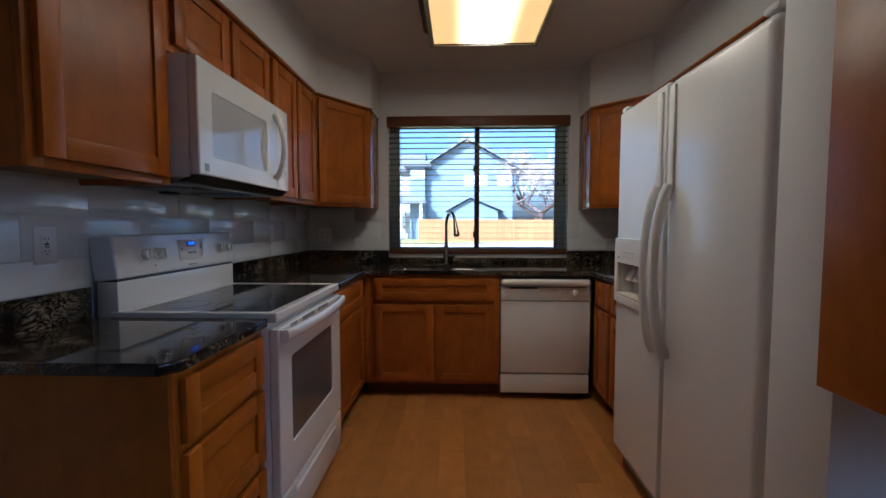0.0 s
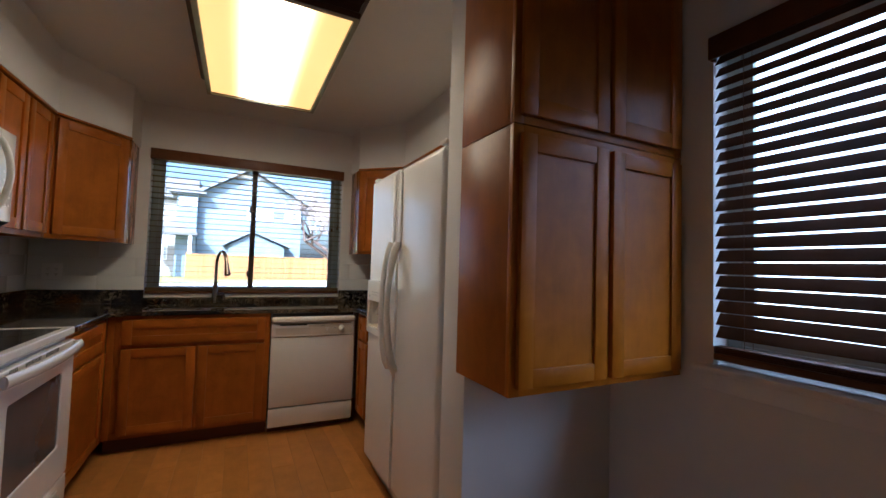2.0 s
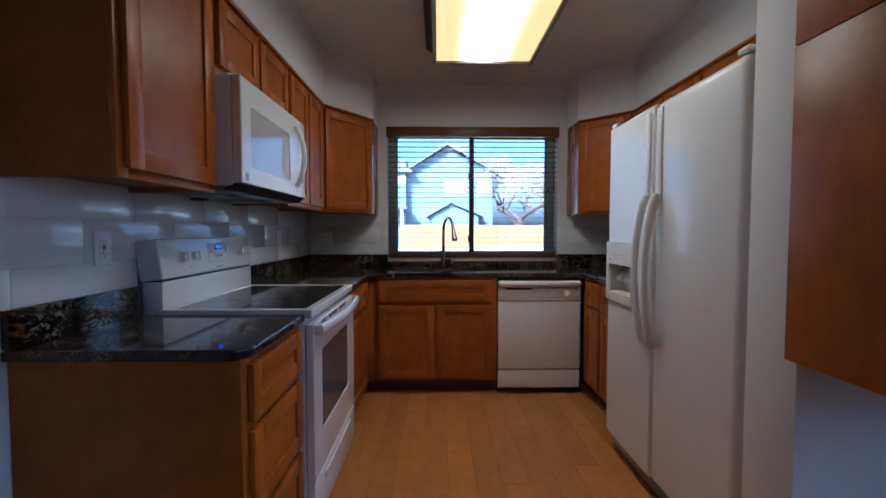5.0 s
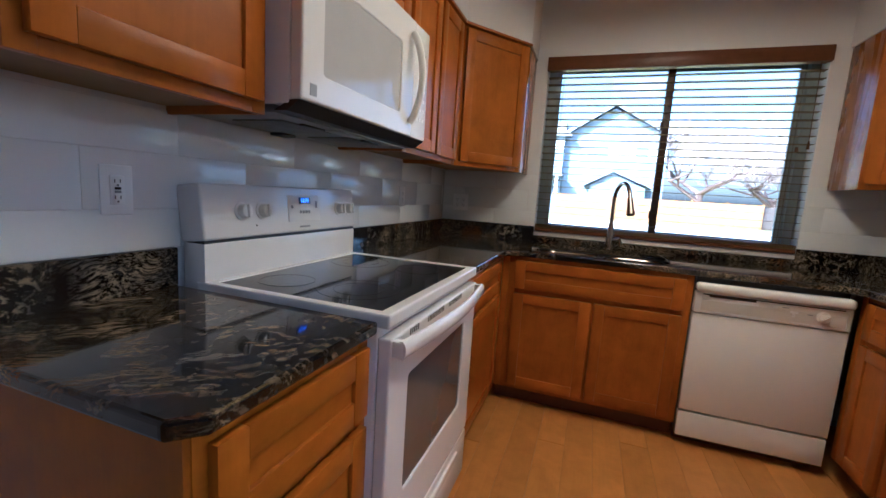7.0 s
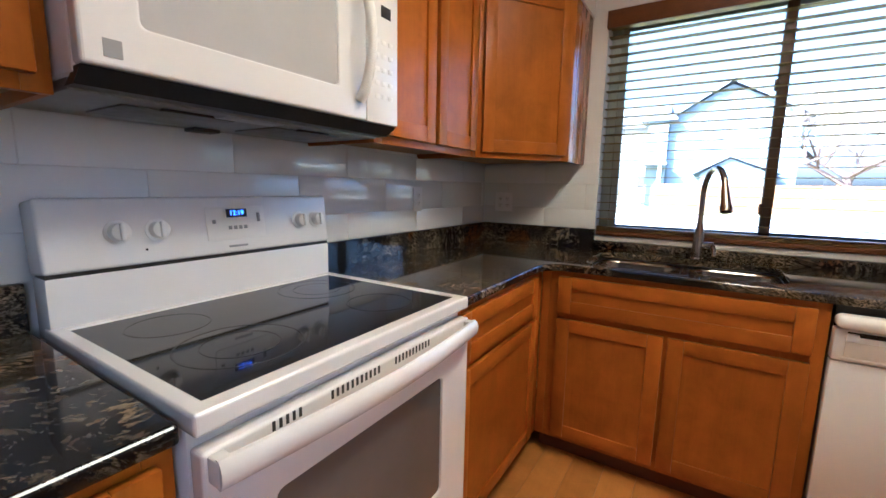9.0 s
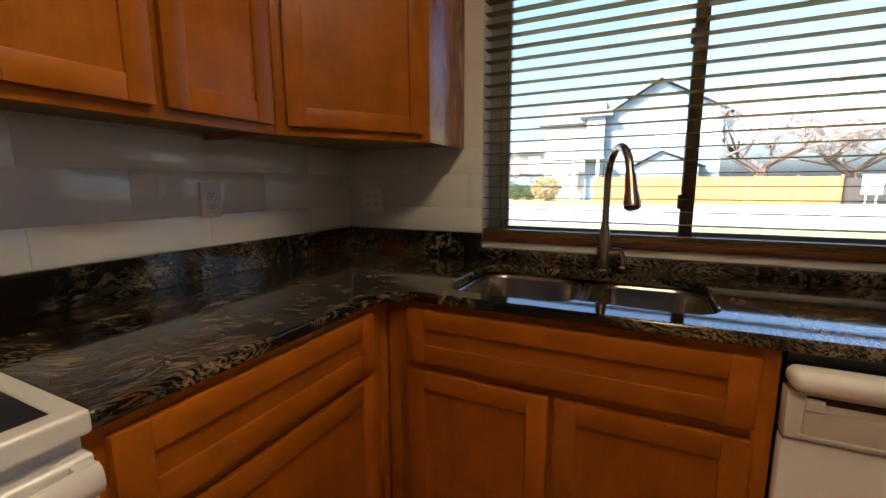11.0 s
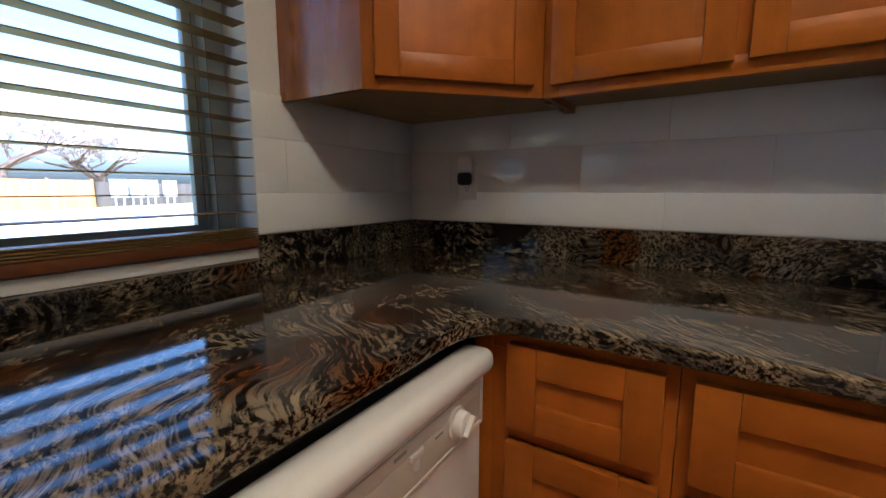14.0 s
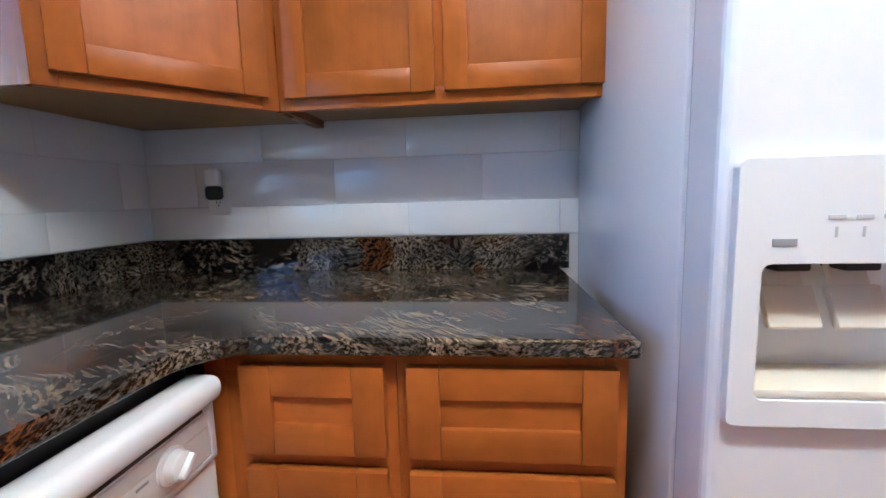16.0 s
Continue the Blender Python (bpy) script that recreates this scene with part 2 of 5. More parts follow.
LAMP = 0.64
HONEY = (0.36, 0.108, 0.0008)
MAT = {
    "wood_x": wood("maple stained, grain along x", HONEY, 0),
    "wood_y": wood("maple stained, grain along y", HONEY, 1),
    "wood_z": wood("maple stained, grain upright", HONEY, 2),
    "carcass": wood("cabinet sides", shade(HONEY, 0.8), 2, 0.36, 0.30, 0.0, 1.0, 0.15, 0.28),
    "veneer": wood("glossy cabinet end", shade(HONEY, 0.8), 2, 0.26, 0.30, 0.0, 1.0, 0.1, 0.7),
    "underside": wood("cabinet underside", (0.30, 0.19, 0.09), 1, 0.6, 0.2),
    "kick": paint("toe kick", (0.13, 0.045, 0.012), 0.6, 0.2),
    # sink slats: the lawn's bounced light is put into this lighter olive brown
    "blind": wood("blind slat wood, lawn bounce in colour", (0.155, 0.10, 0.028), 0, 0.45, 0.35),
    # side slats: same wood, darkened in colour for their backlit, shaded room faces
    "blind_shaded_y": wood("blind slat wood, long in y, backlit shade in colour", (0.075, 0.030, 0.010), 1, 0.6, 0.35, 0.0, 1.0, 0.17, 0.15),
    "walnut": wood("dark walnut", (0.055, 0.02, 0.009), 0, 0.4, 0.35),
    "walnut_y": wood("dark walnut, long in y", (0.055, 0.02, 0.009), 1, 0.4, 0.35),
    "valance": wood("valance wood", (0.13, 0.05, 0.018), 0, 0.35, 0.35),
    "valance_y": wood("valance wood, long in y", (0.13, 0.05, 0.018), 1, 0.35, 0.35),
    "granite": granite("swirled dark granite"),
    "tile": paint("glazed white tile", (0.79, 0.80, 0.785), 0.14, 0.015, 2.0, 0.008, 14.0),
    "grout": paint("pale grout", (0.72, 0.72, 0.70), 0.8, 0.08, 30.0, 0.2),
    "wall": paint("matt white wall paint", (0.74, 0.735, 0.72), 0.7, 0.03, 1.5, 0.25, 90.0),
    "ceiling": paint("textured ceiling paint", (0.74, 0.735, 0.71), 0.85, 0.04, 1.2, 0.5, 45.0),
    "trim": paint("white trim paint", (0.78, 0.78, 0.77), 0.4, 0.04, 4.0),
    "enamel": paint("white enamel", (0.80, 0.80, 0.79), 0.22, 0.02, 2.0, coat=0.2),
    "fridge": paint("pebbled white enamel", (0.79, 0.79, 0.785), 0.24, 0.02, 2.0, 0.10, 260.0, coat=0.3),
    "plastic": paint("white plastic", (0.78, 0.78, 0.76), 0.35, 0.03, 6.0),
    "inlay": paint("beige grey print", (0.66, 0.63, 0.57), 0.4, 0.04, 6.0),
    "plate": paint("bright white plastic", (0.88, 0.88, 0.87), 0.3, 0.02, 6.0),
    "gasket": paint("pale gasket rubber", (0.55, 0.57, 0.60), 0.6, 0.04, 6.0),
    "legend": paint("faint grey print", (0.52, 0.52, 0.52), 0.5, 0.04, 6.0),
    "cream": paint("cream plastic", (0.70, 0.64, 0.50), 0.4, 0.04, 6.0),
    "grey": paint("grey plastic", (0.30, 0.31, 0.32), 0.4, 0.08, 8.0),
    "dark": paint("black plastic", (0.012, 0.012, 0.012), 0.4, 0.2, 8.0),
    "hob": paint("black glass hob", (0.010, 0.010, 0.011), 0.05, 0.2, 8.0),
    "ring": paint("printed burner ring", (0.05, 0.05, 0.052), 0.15, 0.1, 30.0),
    "oven_glass": paint("dark oven glass", (0.11, 0.105, 0.10), 0.08, 0.1, 5.0),
    "micro_glass": paint("pale screened glass", (0.50, 0.50, 0.50), 0.08, 0.04, 5.0),
    "vent_plate": paint("grey painted metal", (0.22, 0.22, 0.21), 0.4, 0.08, 8.0, metal=0.4),
    "filter": paint("grease filter", (0.16, 0.16, 0.15), 0.45, 0.2, 30.0, 0.3, 120.0, metal=0.7),
    "steel": paint("brushed steel", (0.38, 0.345, 0.31), 0.22, 0.05, 10.0, 0.05, 300.0, metal=1.0),
    "nickel": paint("brushed nickel", (0.42, 0.37, 0.32), 0.24, 0.06, 20.0, metal=1.0),
    "frame": paint("grey green window frame", (0.34, 0.38, 0.36), 0.45, 0.08, 10.0),
    "bronze": paint("brown window bar", (0.10, 0.065, 0.045), 0.45, 0.1, 10.0),
    "lip": paint("olive grey metal", (0.30, 0.29, 0.22), 0.45, 0.06, 8.0),
    "cord": paint("brown cord", (0.12, 0.06, 0.03), 0.8, 0.1),
    "glass": glass("clear window glass"),
    "display": glowing("blue clock digits", (0.10, 0.20, 1.0), 0.9),
    "diffuser": diffuser("glowing diffuser"),
    "plank": wood("bamboo plank", (0.50, 0.215, 0.038), 1, 0.32, 0.22, 0.0, 0.8, 0.13, 0.4),
    "seam": paint("floor seam", (0.34, 0.155, 0.045), 0.7, 0.1),
    # outdoors
    "lawn": paint("winter lawn", (0.30, 0.28, 0.085), 0.95, 0.3, 0.6, 0.6, 30.0),
    "concrete": paint("pale concrete road", (0.60, 0.59, 0.56), 0.9, 0.08, 0.4, 0.3, 20.0),
    # siding darkened: the shade on the house front is put into its colour
    "siding": paint("blue grey siding, shade in colour", (0.18, 0.235, 0.295), 0.8, 0.05, 0.7),
    "siding_b": paint("grey beige siding", (0.33, 0.32, 0.30), 0.8, 0.05, 0.7),
    "roof": paint("grey shingle roof", (0.18, 0.185, 0.20), 0.9, 0.2, 3.0, 0.4, 8.0),
    "fascia": paint("dark blue fascia", (0.17, 0.20, 0.24), 0.7, 0.1),
    "pane": paint("far window pane", (0.45, 0.50, 0.55), 0.12, 0.1, 1.0),
    "cedar": wood("cedar fence board", (0.42, 0.20, 0.075), 2, 0.8, 0.35, 0.0, 0.5, 0.15),
    "dark_fence": wood("weathered fence board", (0.09, 0.075, 0.065), 2, 0.85, 0.3, 0.0, 0.5, 0.2),
    "bark": paint("bare bark", (0.17, 0.12, 0.10), 0.9, 0.25, 8.0),
    "twig": paint("bare twigs", (0.44, 0.36, 0.32), 0.9, 0.2, 8.0),
    "leaf": paint("evergreen leaves", (0.06, 0.09, 0.025), 0.8, 0.4, 4.0),
    "dry_leaf": paint("dry shrub leaves", (0.30, 0.23, 0.10), 0.8, 0.4, 4.0),
    "meter": paint("grey meter box", (0.34, 0.37, 0.38), 0.6, 0.08, 2.0),
    "brick_red": paint("red brick", (0.26, 0.11, 0.07), 0.9, 0.25, 3.0),
}


# ---- building blocks ----
def box(bm, x0, x1, y0, y1, z0, z1, bev=0.0, m=None, seg=2):
    """A box, its edges rounded by bev; m carries it from local axes into the world."""
    r = bmesh.ops.create_cube(bm, size=1.0)
    vs = r["verts"]
    for v in vs:
        v.co = Vector(((x0 + x1) / 2 + v.co.x * (x1 - x0), (y0 + y1) / 2 + v.co.y * (y1 - y0), (z0 + z1) / 2 + v.co.z * (z1 - z0)))
    if bev:
        es = list({e for v in vs for e in v.link_edges})
        r = bmesh.ops.bevel(bm, geom=es, offset=bev, segments=seg, profile=0.5, affect="EDGES")
        vs = list({v for f in r["faces"] for v in f.verts} | {v for v in vs if v.is_valid})
    if m is not None:
        bmesh.ops.transform(bm, matrix=m, verts=vs)
    return bm


def abox(*a, **k):
    return box(bmesh.new(), *a, **k)


def slab(bm, loops, m, t):
    """A plate of the outline loops[0] with the holes loops[1:], in m's first two axes, t thick along its third."""
    tops, pairs = [], []
    twin = {}
    for lp in loops:
        up = [bm.verts.new(m @ Vector((u, v, t))) for u, v in lp]
        dn = [bm.verts.new(m @ Vector((u, v, 0))) for u, v in lp]
        for a, b in zip(up, dn):
            twin[a] = b
        for i in range(len(up)):
            j = (i + 1) % len(up)
            tops.append(bm.edges.new((up[i], up[j])))
            bm.faces.new((up[i], up[j], dn[j], dn[i]))
    r = bmesh.ops.triangle_fill(bm, edges=tops, use_beauty=True)
    for f in [g for g in r["geom"] if isinstance(g, bmesh.types.BMFace)]:
        bm.faces.new([twin[v] for v in reversed(f.verts)])
    bmesh.ops.recalc_face_normals(bm, faces=bm.faces[:])
    return bm


def rect(u0, u1, v0, v1):
    return [(u0, v0), (u1, v0), (u1, v1), (u0, v1)]


def round_rect(u0, u1, v0, v1, r, n=6):
    pts = []
    for cx, cy, a0 in ((u1 - r, v1 - r, 0), (u0 + r, v1 - r, 90), (u0 + r, v0 + r, 180), (u1 - r, v0 + r, 270)):
        for i in range(n + 1):
            a = radians(a0 + 90 * i / n)
            pts.append((cx + r * math.cos(a), cy + r * math.sin(a)))
    return pts


def lathe(bm, profile, m, n=20):
    """Turns a profile of (radius, height) about m's third axis."""
    rings = []
    for r, h in profile:
        rings.append([bm.verts.new(m @ Vector((r * math.cos(2 * math.pi * i / n), r * math.sin(2 * math.pi * i / n), h))) for i in range(n)])
    for a, b in zip(rings, rings[1:]):
        for i in range(n):
            bm.faces.new((a[i], a[(i + 1) % n], b[(i + 1) % n], b[i]))
    bm.faces.new(list(reversed(rings[0])))
    bm.faces.new(rings[-1])
    bmesh.ops.recalc_face_normals(bm, faces=bm.faces[:])
    return bm


def tube(bm, pts, radii, n=12):
    """A round bar through pts, with a radius at each."""
    pts = [Vector(p) for p in pts]
    rings = []
    side = None
    for i, p in enumerate(pts):
        d = (pts[min(i + 1, len(pts) - 1)] - pts[max(i - 1, 0)]).normalized()
        if side is None:
            side = d.orthogonal().normalized()
        side = (side - d * side.dot(d)).normalized()
        up = d.cross(side)
        r = radii[i] if isinstance(radii, (list, tuple)) else radii
        rings.append([bm.verts.new(p + (side * math.cos(2 * math.pi * k / n) + up * math.sin(2 * math.pi * k / n)) * r) for k in range(n)])
    for a, b in zip(rings, rings[1:]):
        for k in range(n):
            bm.faces.new((a[k], a[(k + 1) % n], b[(k + 1) % n], b[k]))
    bm.faces.new(list(reversed(rings[0])))
    bm.faces.new(rings[-1])
    return bm


def prism_y(bm, pts, y0, y1):
    """An outline in x and z, carried from y0 to y1."""
    a = [bm.verts.new((x, y0, z)) for x, z in pts]
    b = [bm.verts.new((x, y1, z)) for x, z in pts]
    for i in range(len(pts)):
        j = (i + 1) % len(pts)
        bm.faces.new((a[i], a[j], b[j], b[i]))
    bm.faces.new(list(reversed(a)))
    bm.faces.new(b)
    bmesh.ops.recalc_face_normals(bm, faces=bm.faces[:])
    return bm


def whole(ob):
    """The pose of ob in the world, through its parents."""
    if ob.parent is None:
        return ob.matrix_basis.copy()
    return whole(ob.parent) @ ob.matrix_parent_inverse @ ob.matrix_basis


def mesh_of(name, bm, mat, smooth=False):
    me = bpy.data.meshes.new(name)
    bm.to_mesh(me)
    bm.free()
    me.materials.append(MAT[mat])
    if smooth:
        me.shade_smooth()
        me.set_sharp_from_angle(angle=radians(40))
    return me


def part(name, bm, mat, parent, label="", smooth=True):
    """One mesh under a thing or under a part; its coordinates are those of the world."""
    ob = new(name, mesh_of(name, bm, mat, smooth))
    ob.parent = parent
    ob.matrix_parent_inverse = whole(parent).inverted()
    return tagged(ob, label)


def thing(name, at, label, category, group="", kind=""):
    ob = new(name)
    ob.empty_display_size = 0.1
    ob.matrix_basis = Matrix.Translation(at)
    return tagged(ob, label, category, group, kind)


def solid(name, bm, mat, label, category, kind="", group="", smooth=True):
    """A thing or a piece of the setting that is one mesh."""
    return tagged(new(name, mesh_of(name, bm, mat, smooth)), label, category, group, kind)


def soften(ob, width, seg=3):
    b = ob.modifiers.new("rounded edges", "BEVEL")
    b.width, b.segments, b.limit_method, b.angle_limit = width, seg, "ANGLE", radians(40)
    return ob


def face(o, u):
    """Axes of an upright face: u along it, v up, n = u x v outwards."""
    u = Vector((u[0], u[1], 0)).normalized()
    v = Vector((0, 0, 1))
    n = u.cross(v)
    m = Matrix((u, v, n)).transposed().to_4x4()
    m.translation = o
    return m


# ---- the setting ----
FLAT = Matrix.Identity(4)
T = 0.16
solid("ground", abox(-260, 260, 0.45, 700, -0.5, -0.12), "lawn", "mown yellow-green winter lawn outside the house", "ground", "structure")
solid("ground", abox(W + 0.3, 260, -260, 0.45, -0.5, -0.124), "lawn", "mown yellow-green winter lawn beside the house", "ground", "structure")
solid("floor_base", abox(-T, W + T, BACK - T, 0, -0.14, -0.016), "seam", "dark bed under the bamboo floor planks", "floor", "structure")

WX0, WX1, WZ0, WZ1 = 0.69, 2.20, 0.945, 2.14   # kitchen window opening
north = face((-T, 0.0, -0.14), (1, 0))
solid("wall_north", slab(bmesh.new(), [rect(0, W + 2 * T, 0, CEIL + 0.14), rect(WX0 + T, WX1 + T, WZ0 + 0.14, WZ1 + 0.14)], Matrix.Translation((0, 0.22, 0)) @ north, 0.22),
      "wall", "white painted wall round the sink window", "wall", "structure", smooth=False)
solid("wall_west", abox(-T, 0, BACK - T, 0, -0.14, CEIL), "wall", "white painted wall behind the stove", "wall", "structure")
V0, V1, VZ0, VZ1 = -4.58, -3.035, 0.945, 2.12     # side window opening
east = face((W, 0, 0), (0, -1))
solid("wall_east", slab(bmesh.new(), [rect(0, -BACK + T, -0.14, CEIL), rect(-V1, -V0, VZ0, VZ1)], east @ Matrix.Translation((0, 0, -0.2)), 0.2),
      "wall", "white painted wall with the side window", "wall", "structure", smooth=False)
solid("wall_south", abox(-T, W + T, BACK - T, BACK, -0.14, CEIL), "wall", "plain white wall that closes the room", "wall", "structure")
solid("wall_stub", abox(2.105, W, -2.588, -2.402, 0, CEIL - 0.001, 0.004), "wall", "white painted wall end beside the fridge", "wall", "structure")
solid("ceiling", abox(-T, W + T, BACK - T, 0.22, CEIL, CEIL + 0.12), "ceiling", "white textured ceiling", "ceiling", "structure")
LC = [(0.33, -0.72), (0.61, -0.315)]             # front of the left corner cabinet
RC = [(2.285, -0.29), (2.60, -0.60)]             # front of the right corner cabinet
solid("soffit_west", slab(bmesh.new(), [[(0, -2.61), (0.338, -2.61), (0.338, -0.725), (0.618, -0.315), (0.618, 0), (0, 0)]], Matrix.Translation((0, 0, UT)), CEIL - UT),
      "wall", "white boxed soffit above the wall cabinets", "soffit", "structure", smooth=False)
solid("soffit_east", slab(bmesh.new(), [[(W, 0), (2.277, 0), (2.277, -0.29), (2.592, -0.605), (2.592, -2.401), (W, -2.401)]], Matrix.Translation((0, 0, UT)), CEIL - UT),
      "wall", "white boxed soffit above the wall cabinets", "soffit", "structure", smooth=False)


# ---- cabinets ----
def shaker(name, m, w, h, parent, flat="wood_x", stile=0.055, t=0.019):
    """A shaker front at m: a recessed panel in a frame of two stiles and two rails."""
    d = part(name, box(bmesh.new(), stile - 0.004, w - stile + 0.004, stile - 0.004, h - stile + 0.004, 0.003, 0.010, 0.0, m),
             flat if h < 0.25 else "wood_z", parent)
    for u in (0, w - stile):
        part("stile", box(bmesh.new(), u, u + stile, 0, h, 0.0, t, 0.002, m), "wood_z", d)
    for v in (0, h - stile):
        part("rail", box(bmesh.new(), stile + 0.0002, w - stile - 0.0002, v, v + stile, 0.0, t - 0.0006, 0.002, m), flat, d)
    return d


def front_frame(m, w, z0, z1, parent, flat, bars=(), rails=(), stile=0.038, rail=0.04):
    """The face frame of a cabinet at m, with uprights at bars and cross rails at rails."""
    bm = bmesh.new()
    for u in (0, w - stile):
        box(bm, u, u + stile, z0, z1, -0.019, 0, 0.001, m)
    for u in bars:
        box(bm, u - stile / 2, u + stile / 2, z0 + rail, z1 - rail, -0.019, -0.0004, 0.001, m)
    for v in (z0, z1 - rail):
        box(bm, stile, w - stile, v, v + rail, -0.019, -0.0004, 0.001, m)
    for v in rails:
        box(bm, stile, w - stile, v - 0.015, v + 0.015, -0.019, -0.0006, 0.001, m)
    return part("face_frame", bm, "wood_z", parent)


def wall_cabinet(name, label, m, w, z0, z1, depth, doors, flat, group="wall cabinets", trim=True):
    """A wall cabinet whose front lies in m (z in m's second axis is the world's height)."""
    ob = thing(name, m @ Vector((w / 2, z0, -depth / 2)), label, "cabinet", group)
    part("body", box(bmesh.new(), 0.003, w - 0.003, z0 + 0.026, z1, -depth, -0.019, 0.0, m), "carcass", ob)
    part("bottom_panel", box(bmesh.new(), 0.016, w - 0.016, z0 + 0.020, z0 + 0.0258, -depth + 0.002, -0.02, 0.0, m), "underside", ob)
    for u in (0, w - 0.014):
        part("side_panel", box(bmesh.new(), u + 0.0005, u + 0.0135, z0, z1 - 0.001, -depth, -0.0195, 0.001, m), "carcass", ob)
    k = len(doors)
    front_frame(m, w, z0, z1, ob, flat, [sum(doors[:i]) for i in range(1, k)])
    u = 0
    for i, dw in enumerate(doors):
        a = u + (0.022 if i == 0 else 0.012)
        b = u + dw - (0.022 if i == k - 1 else 0.012)
        shaker("door", m @ Matrix.Translation((a, z0 + 0.026, 0.0006)), b - a, z1 - z0 - 0.055, ob, flat)
        u += dw
    if trim:
        part("top_moulding", box(bmesh.new(), 0.001, w - 0.001, z1 - 0.016, z1 - 0.001, -0.0, 0.026, 0.004, m), flat, ob, "dark narrow moulding")
    return ob


def corner_cabinet(name, label, pts, z0, z1, group="wall cabinets"):
    """A five-sided corner wall cabinet; pts run round it, the slanted front from pts[2] to pts[3]."""
    a, b = Vector((*pts[2], 0)), Vector((*pts[3], 0))
    m = face(a, b - a)
    w = (b - a).length
    cx = sum(p[0] for p in pts) / len(pts)
    cy = sum(p[1] for p in pts) / len(pts)
    ob = thing(name, (cx, cy, z0), label, "cabinet", group)
    inner = [(cx + (x - cx) * 0.985, cy + (y - cy) * 0.985) for x, y in pts]
    part("body", slab(bmesh.new(), [inner], Matrix.Translation((0, 0, z0 + 0.02)), z1 - z0 - 0.021), "carcass", ob, smooth=False)
    low = [(cx + (x - cx) * 0.93, cy + (y - cy) * 0.93) for x, y in pts]
    part("bottom_panel", slab(bmesh.new(), [low], Matrix.Translation((0, 0, z0 + 0.0135)), 0.006), "underside", ob, smooth=False)
    for i in (1, 3):
        p, q = Vector((*pts[i], 0)), Vector((*pts[i + 1], 0))
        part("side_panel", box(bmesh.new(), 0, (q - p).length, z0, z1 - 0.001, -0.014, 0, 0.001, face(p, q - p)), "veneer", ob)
    front_frame(m, w, z0, z1, ob, "wood_y")
    shaker("door", m @ Matrix.Translation((0.028, z0 + 0.026, 0.0006)), w - 0.056, z1 - z0 - 0.055, ob, "wood_y")
    part("top_moulding", box(bmesh.new(), 0.0, w, z1 - 0.016, z1 - 0.001, 0, 0.024, 0.004, m), "wood_y", ob, "dark narrow moulding")
    return ob


def base_cabinet(name, label, m, w, depth, fronts, flat, bars=(), rails=(), group="base cabinets", ends=(), high=CTB - 0.001):
    """A base cabinet; fronts: rows of (kind, u0, u1, z0, z1)."""
    ob = thing(name, m @ Vector((w / 2, 0, -depth / 2)), label, "cabinet", group)
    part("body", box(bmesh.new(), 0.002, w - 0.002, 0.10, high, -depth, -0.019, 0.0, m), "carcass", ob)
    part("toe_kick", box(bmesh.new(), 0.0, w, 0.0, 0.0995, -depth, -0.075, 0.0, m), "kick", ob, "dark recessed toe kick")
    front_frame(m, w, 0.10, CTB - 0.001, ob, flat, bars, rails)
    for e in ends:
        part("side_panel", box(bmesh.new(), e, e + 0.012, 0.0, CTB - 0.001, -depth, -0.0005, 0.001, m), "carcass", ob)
    for kind, u0, u1, z0, z1 in fronts:
        shaker(kind, m @ Matrix.Translation((u0, z0, 0.0006)), u1 - u0, z1 - z0, ob, flat)
    return ob


UPPER = "honey-stained maple wall cabinet with shaker doors"
UF = 0.312     # front of the wall cabinets from the wall
wl = lambda y0: face((UF, y0, 0), (0, 1))
wall_cabinet("wall_cabinet", UPPER + " beside the microwave", wl(-2.60), 0.465, UB, UT, UF - 0.004, [0.465], "wood_y")
wall_cabinet("wall_cabinet", "short honey-stained two-door cabinet above the microwave", wl(-2.133), 0.745, 1.815, UT, UF - 0.004, [0.3725, 0.3725], "wood_y")
wall_cabinet("wall_cabinet", UPPER + " beside the corner", wl(-1.386), 0.664, UB, UT, UF - 0.004, [0.332, 0.332], "wood_y")
corner_cabinet("corner_cabinet", "honey-stained five-sided corner wall cabinet with one shaker door",
               [(0.004, -0.004), (0.004, -0.72), (0.312, -0.72), (0.61, -0.315), (0.61, -0.004)], UB, UT)
corner_cabinet("corner_cabinet", "honey-stained five-sided corner wall cabinet with one shaker door",
               [(W - 0.004, -0.004), (2.285, -0.004), (2.285, -0.29), (2.60, -0.60), (W - 0.004, -0.60)], UB - 0.008, UT)
wr = lambda y0, x=2.60: face((x, y0, 0), (0, -1))
wall_cabinet("wall_cabinet", UPPER + " beside the fridge", wr(-0.603), 0.80, UB - 0.008, UT, 0.255, [0.40, 0.40], "wood_y")
wall_cabinet("wall_cabinet", "short honey-stained two-door cabinet above the fridge", wr(-1.405), 0.99, 1.835, UT, 0.255, [0.495, 0.495], "wood_y")
wp = face((2.067, -2.915, 0), (1, 0))
wall_cabinet("pantry_cabinet", "tall lower pantry cabinet with two shaker doors hung on the wall", wp, 0.79, 0.88, 1.705, 0.325, [0.395, 0.395], "wood_x", "pantry cabinets", trim=False)
wall_cabinet("pantry_cabinet", "upper pantry cabinet with two shaker doors reaching the ceiling", wp, 0.79, 1.708, CEIL - 0.003, 0.325, [0.395, 0.395], "wood_x", "pantry cabinets", trim=False)

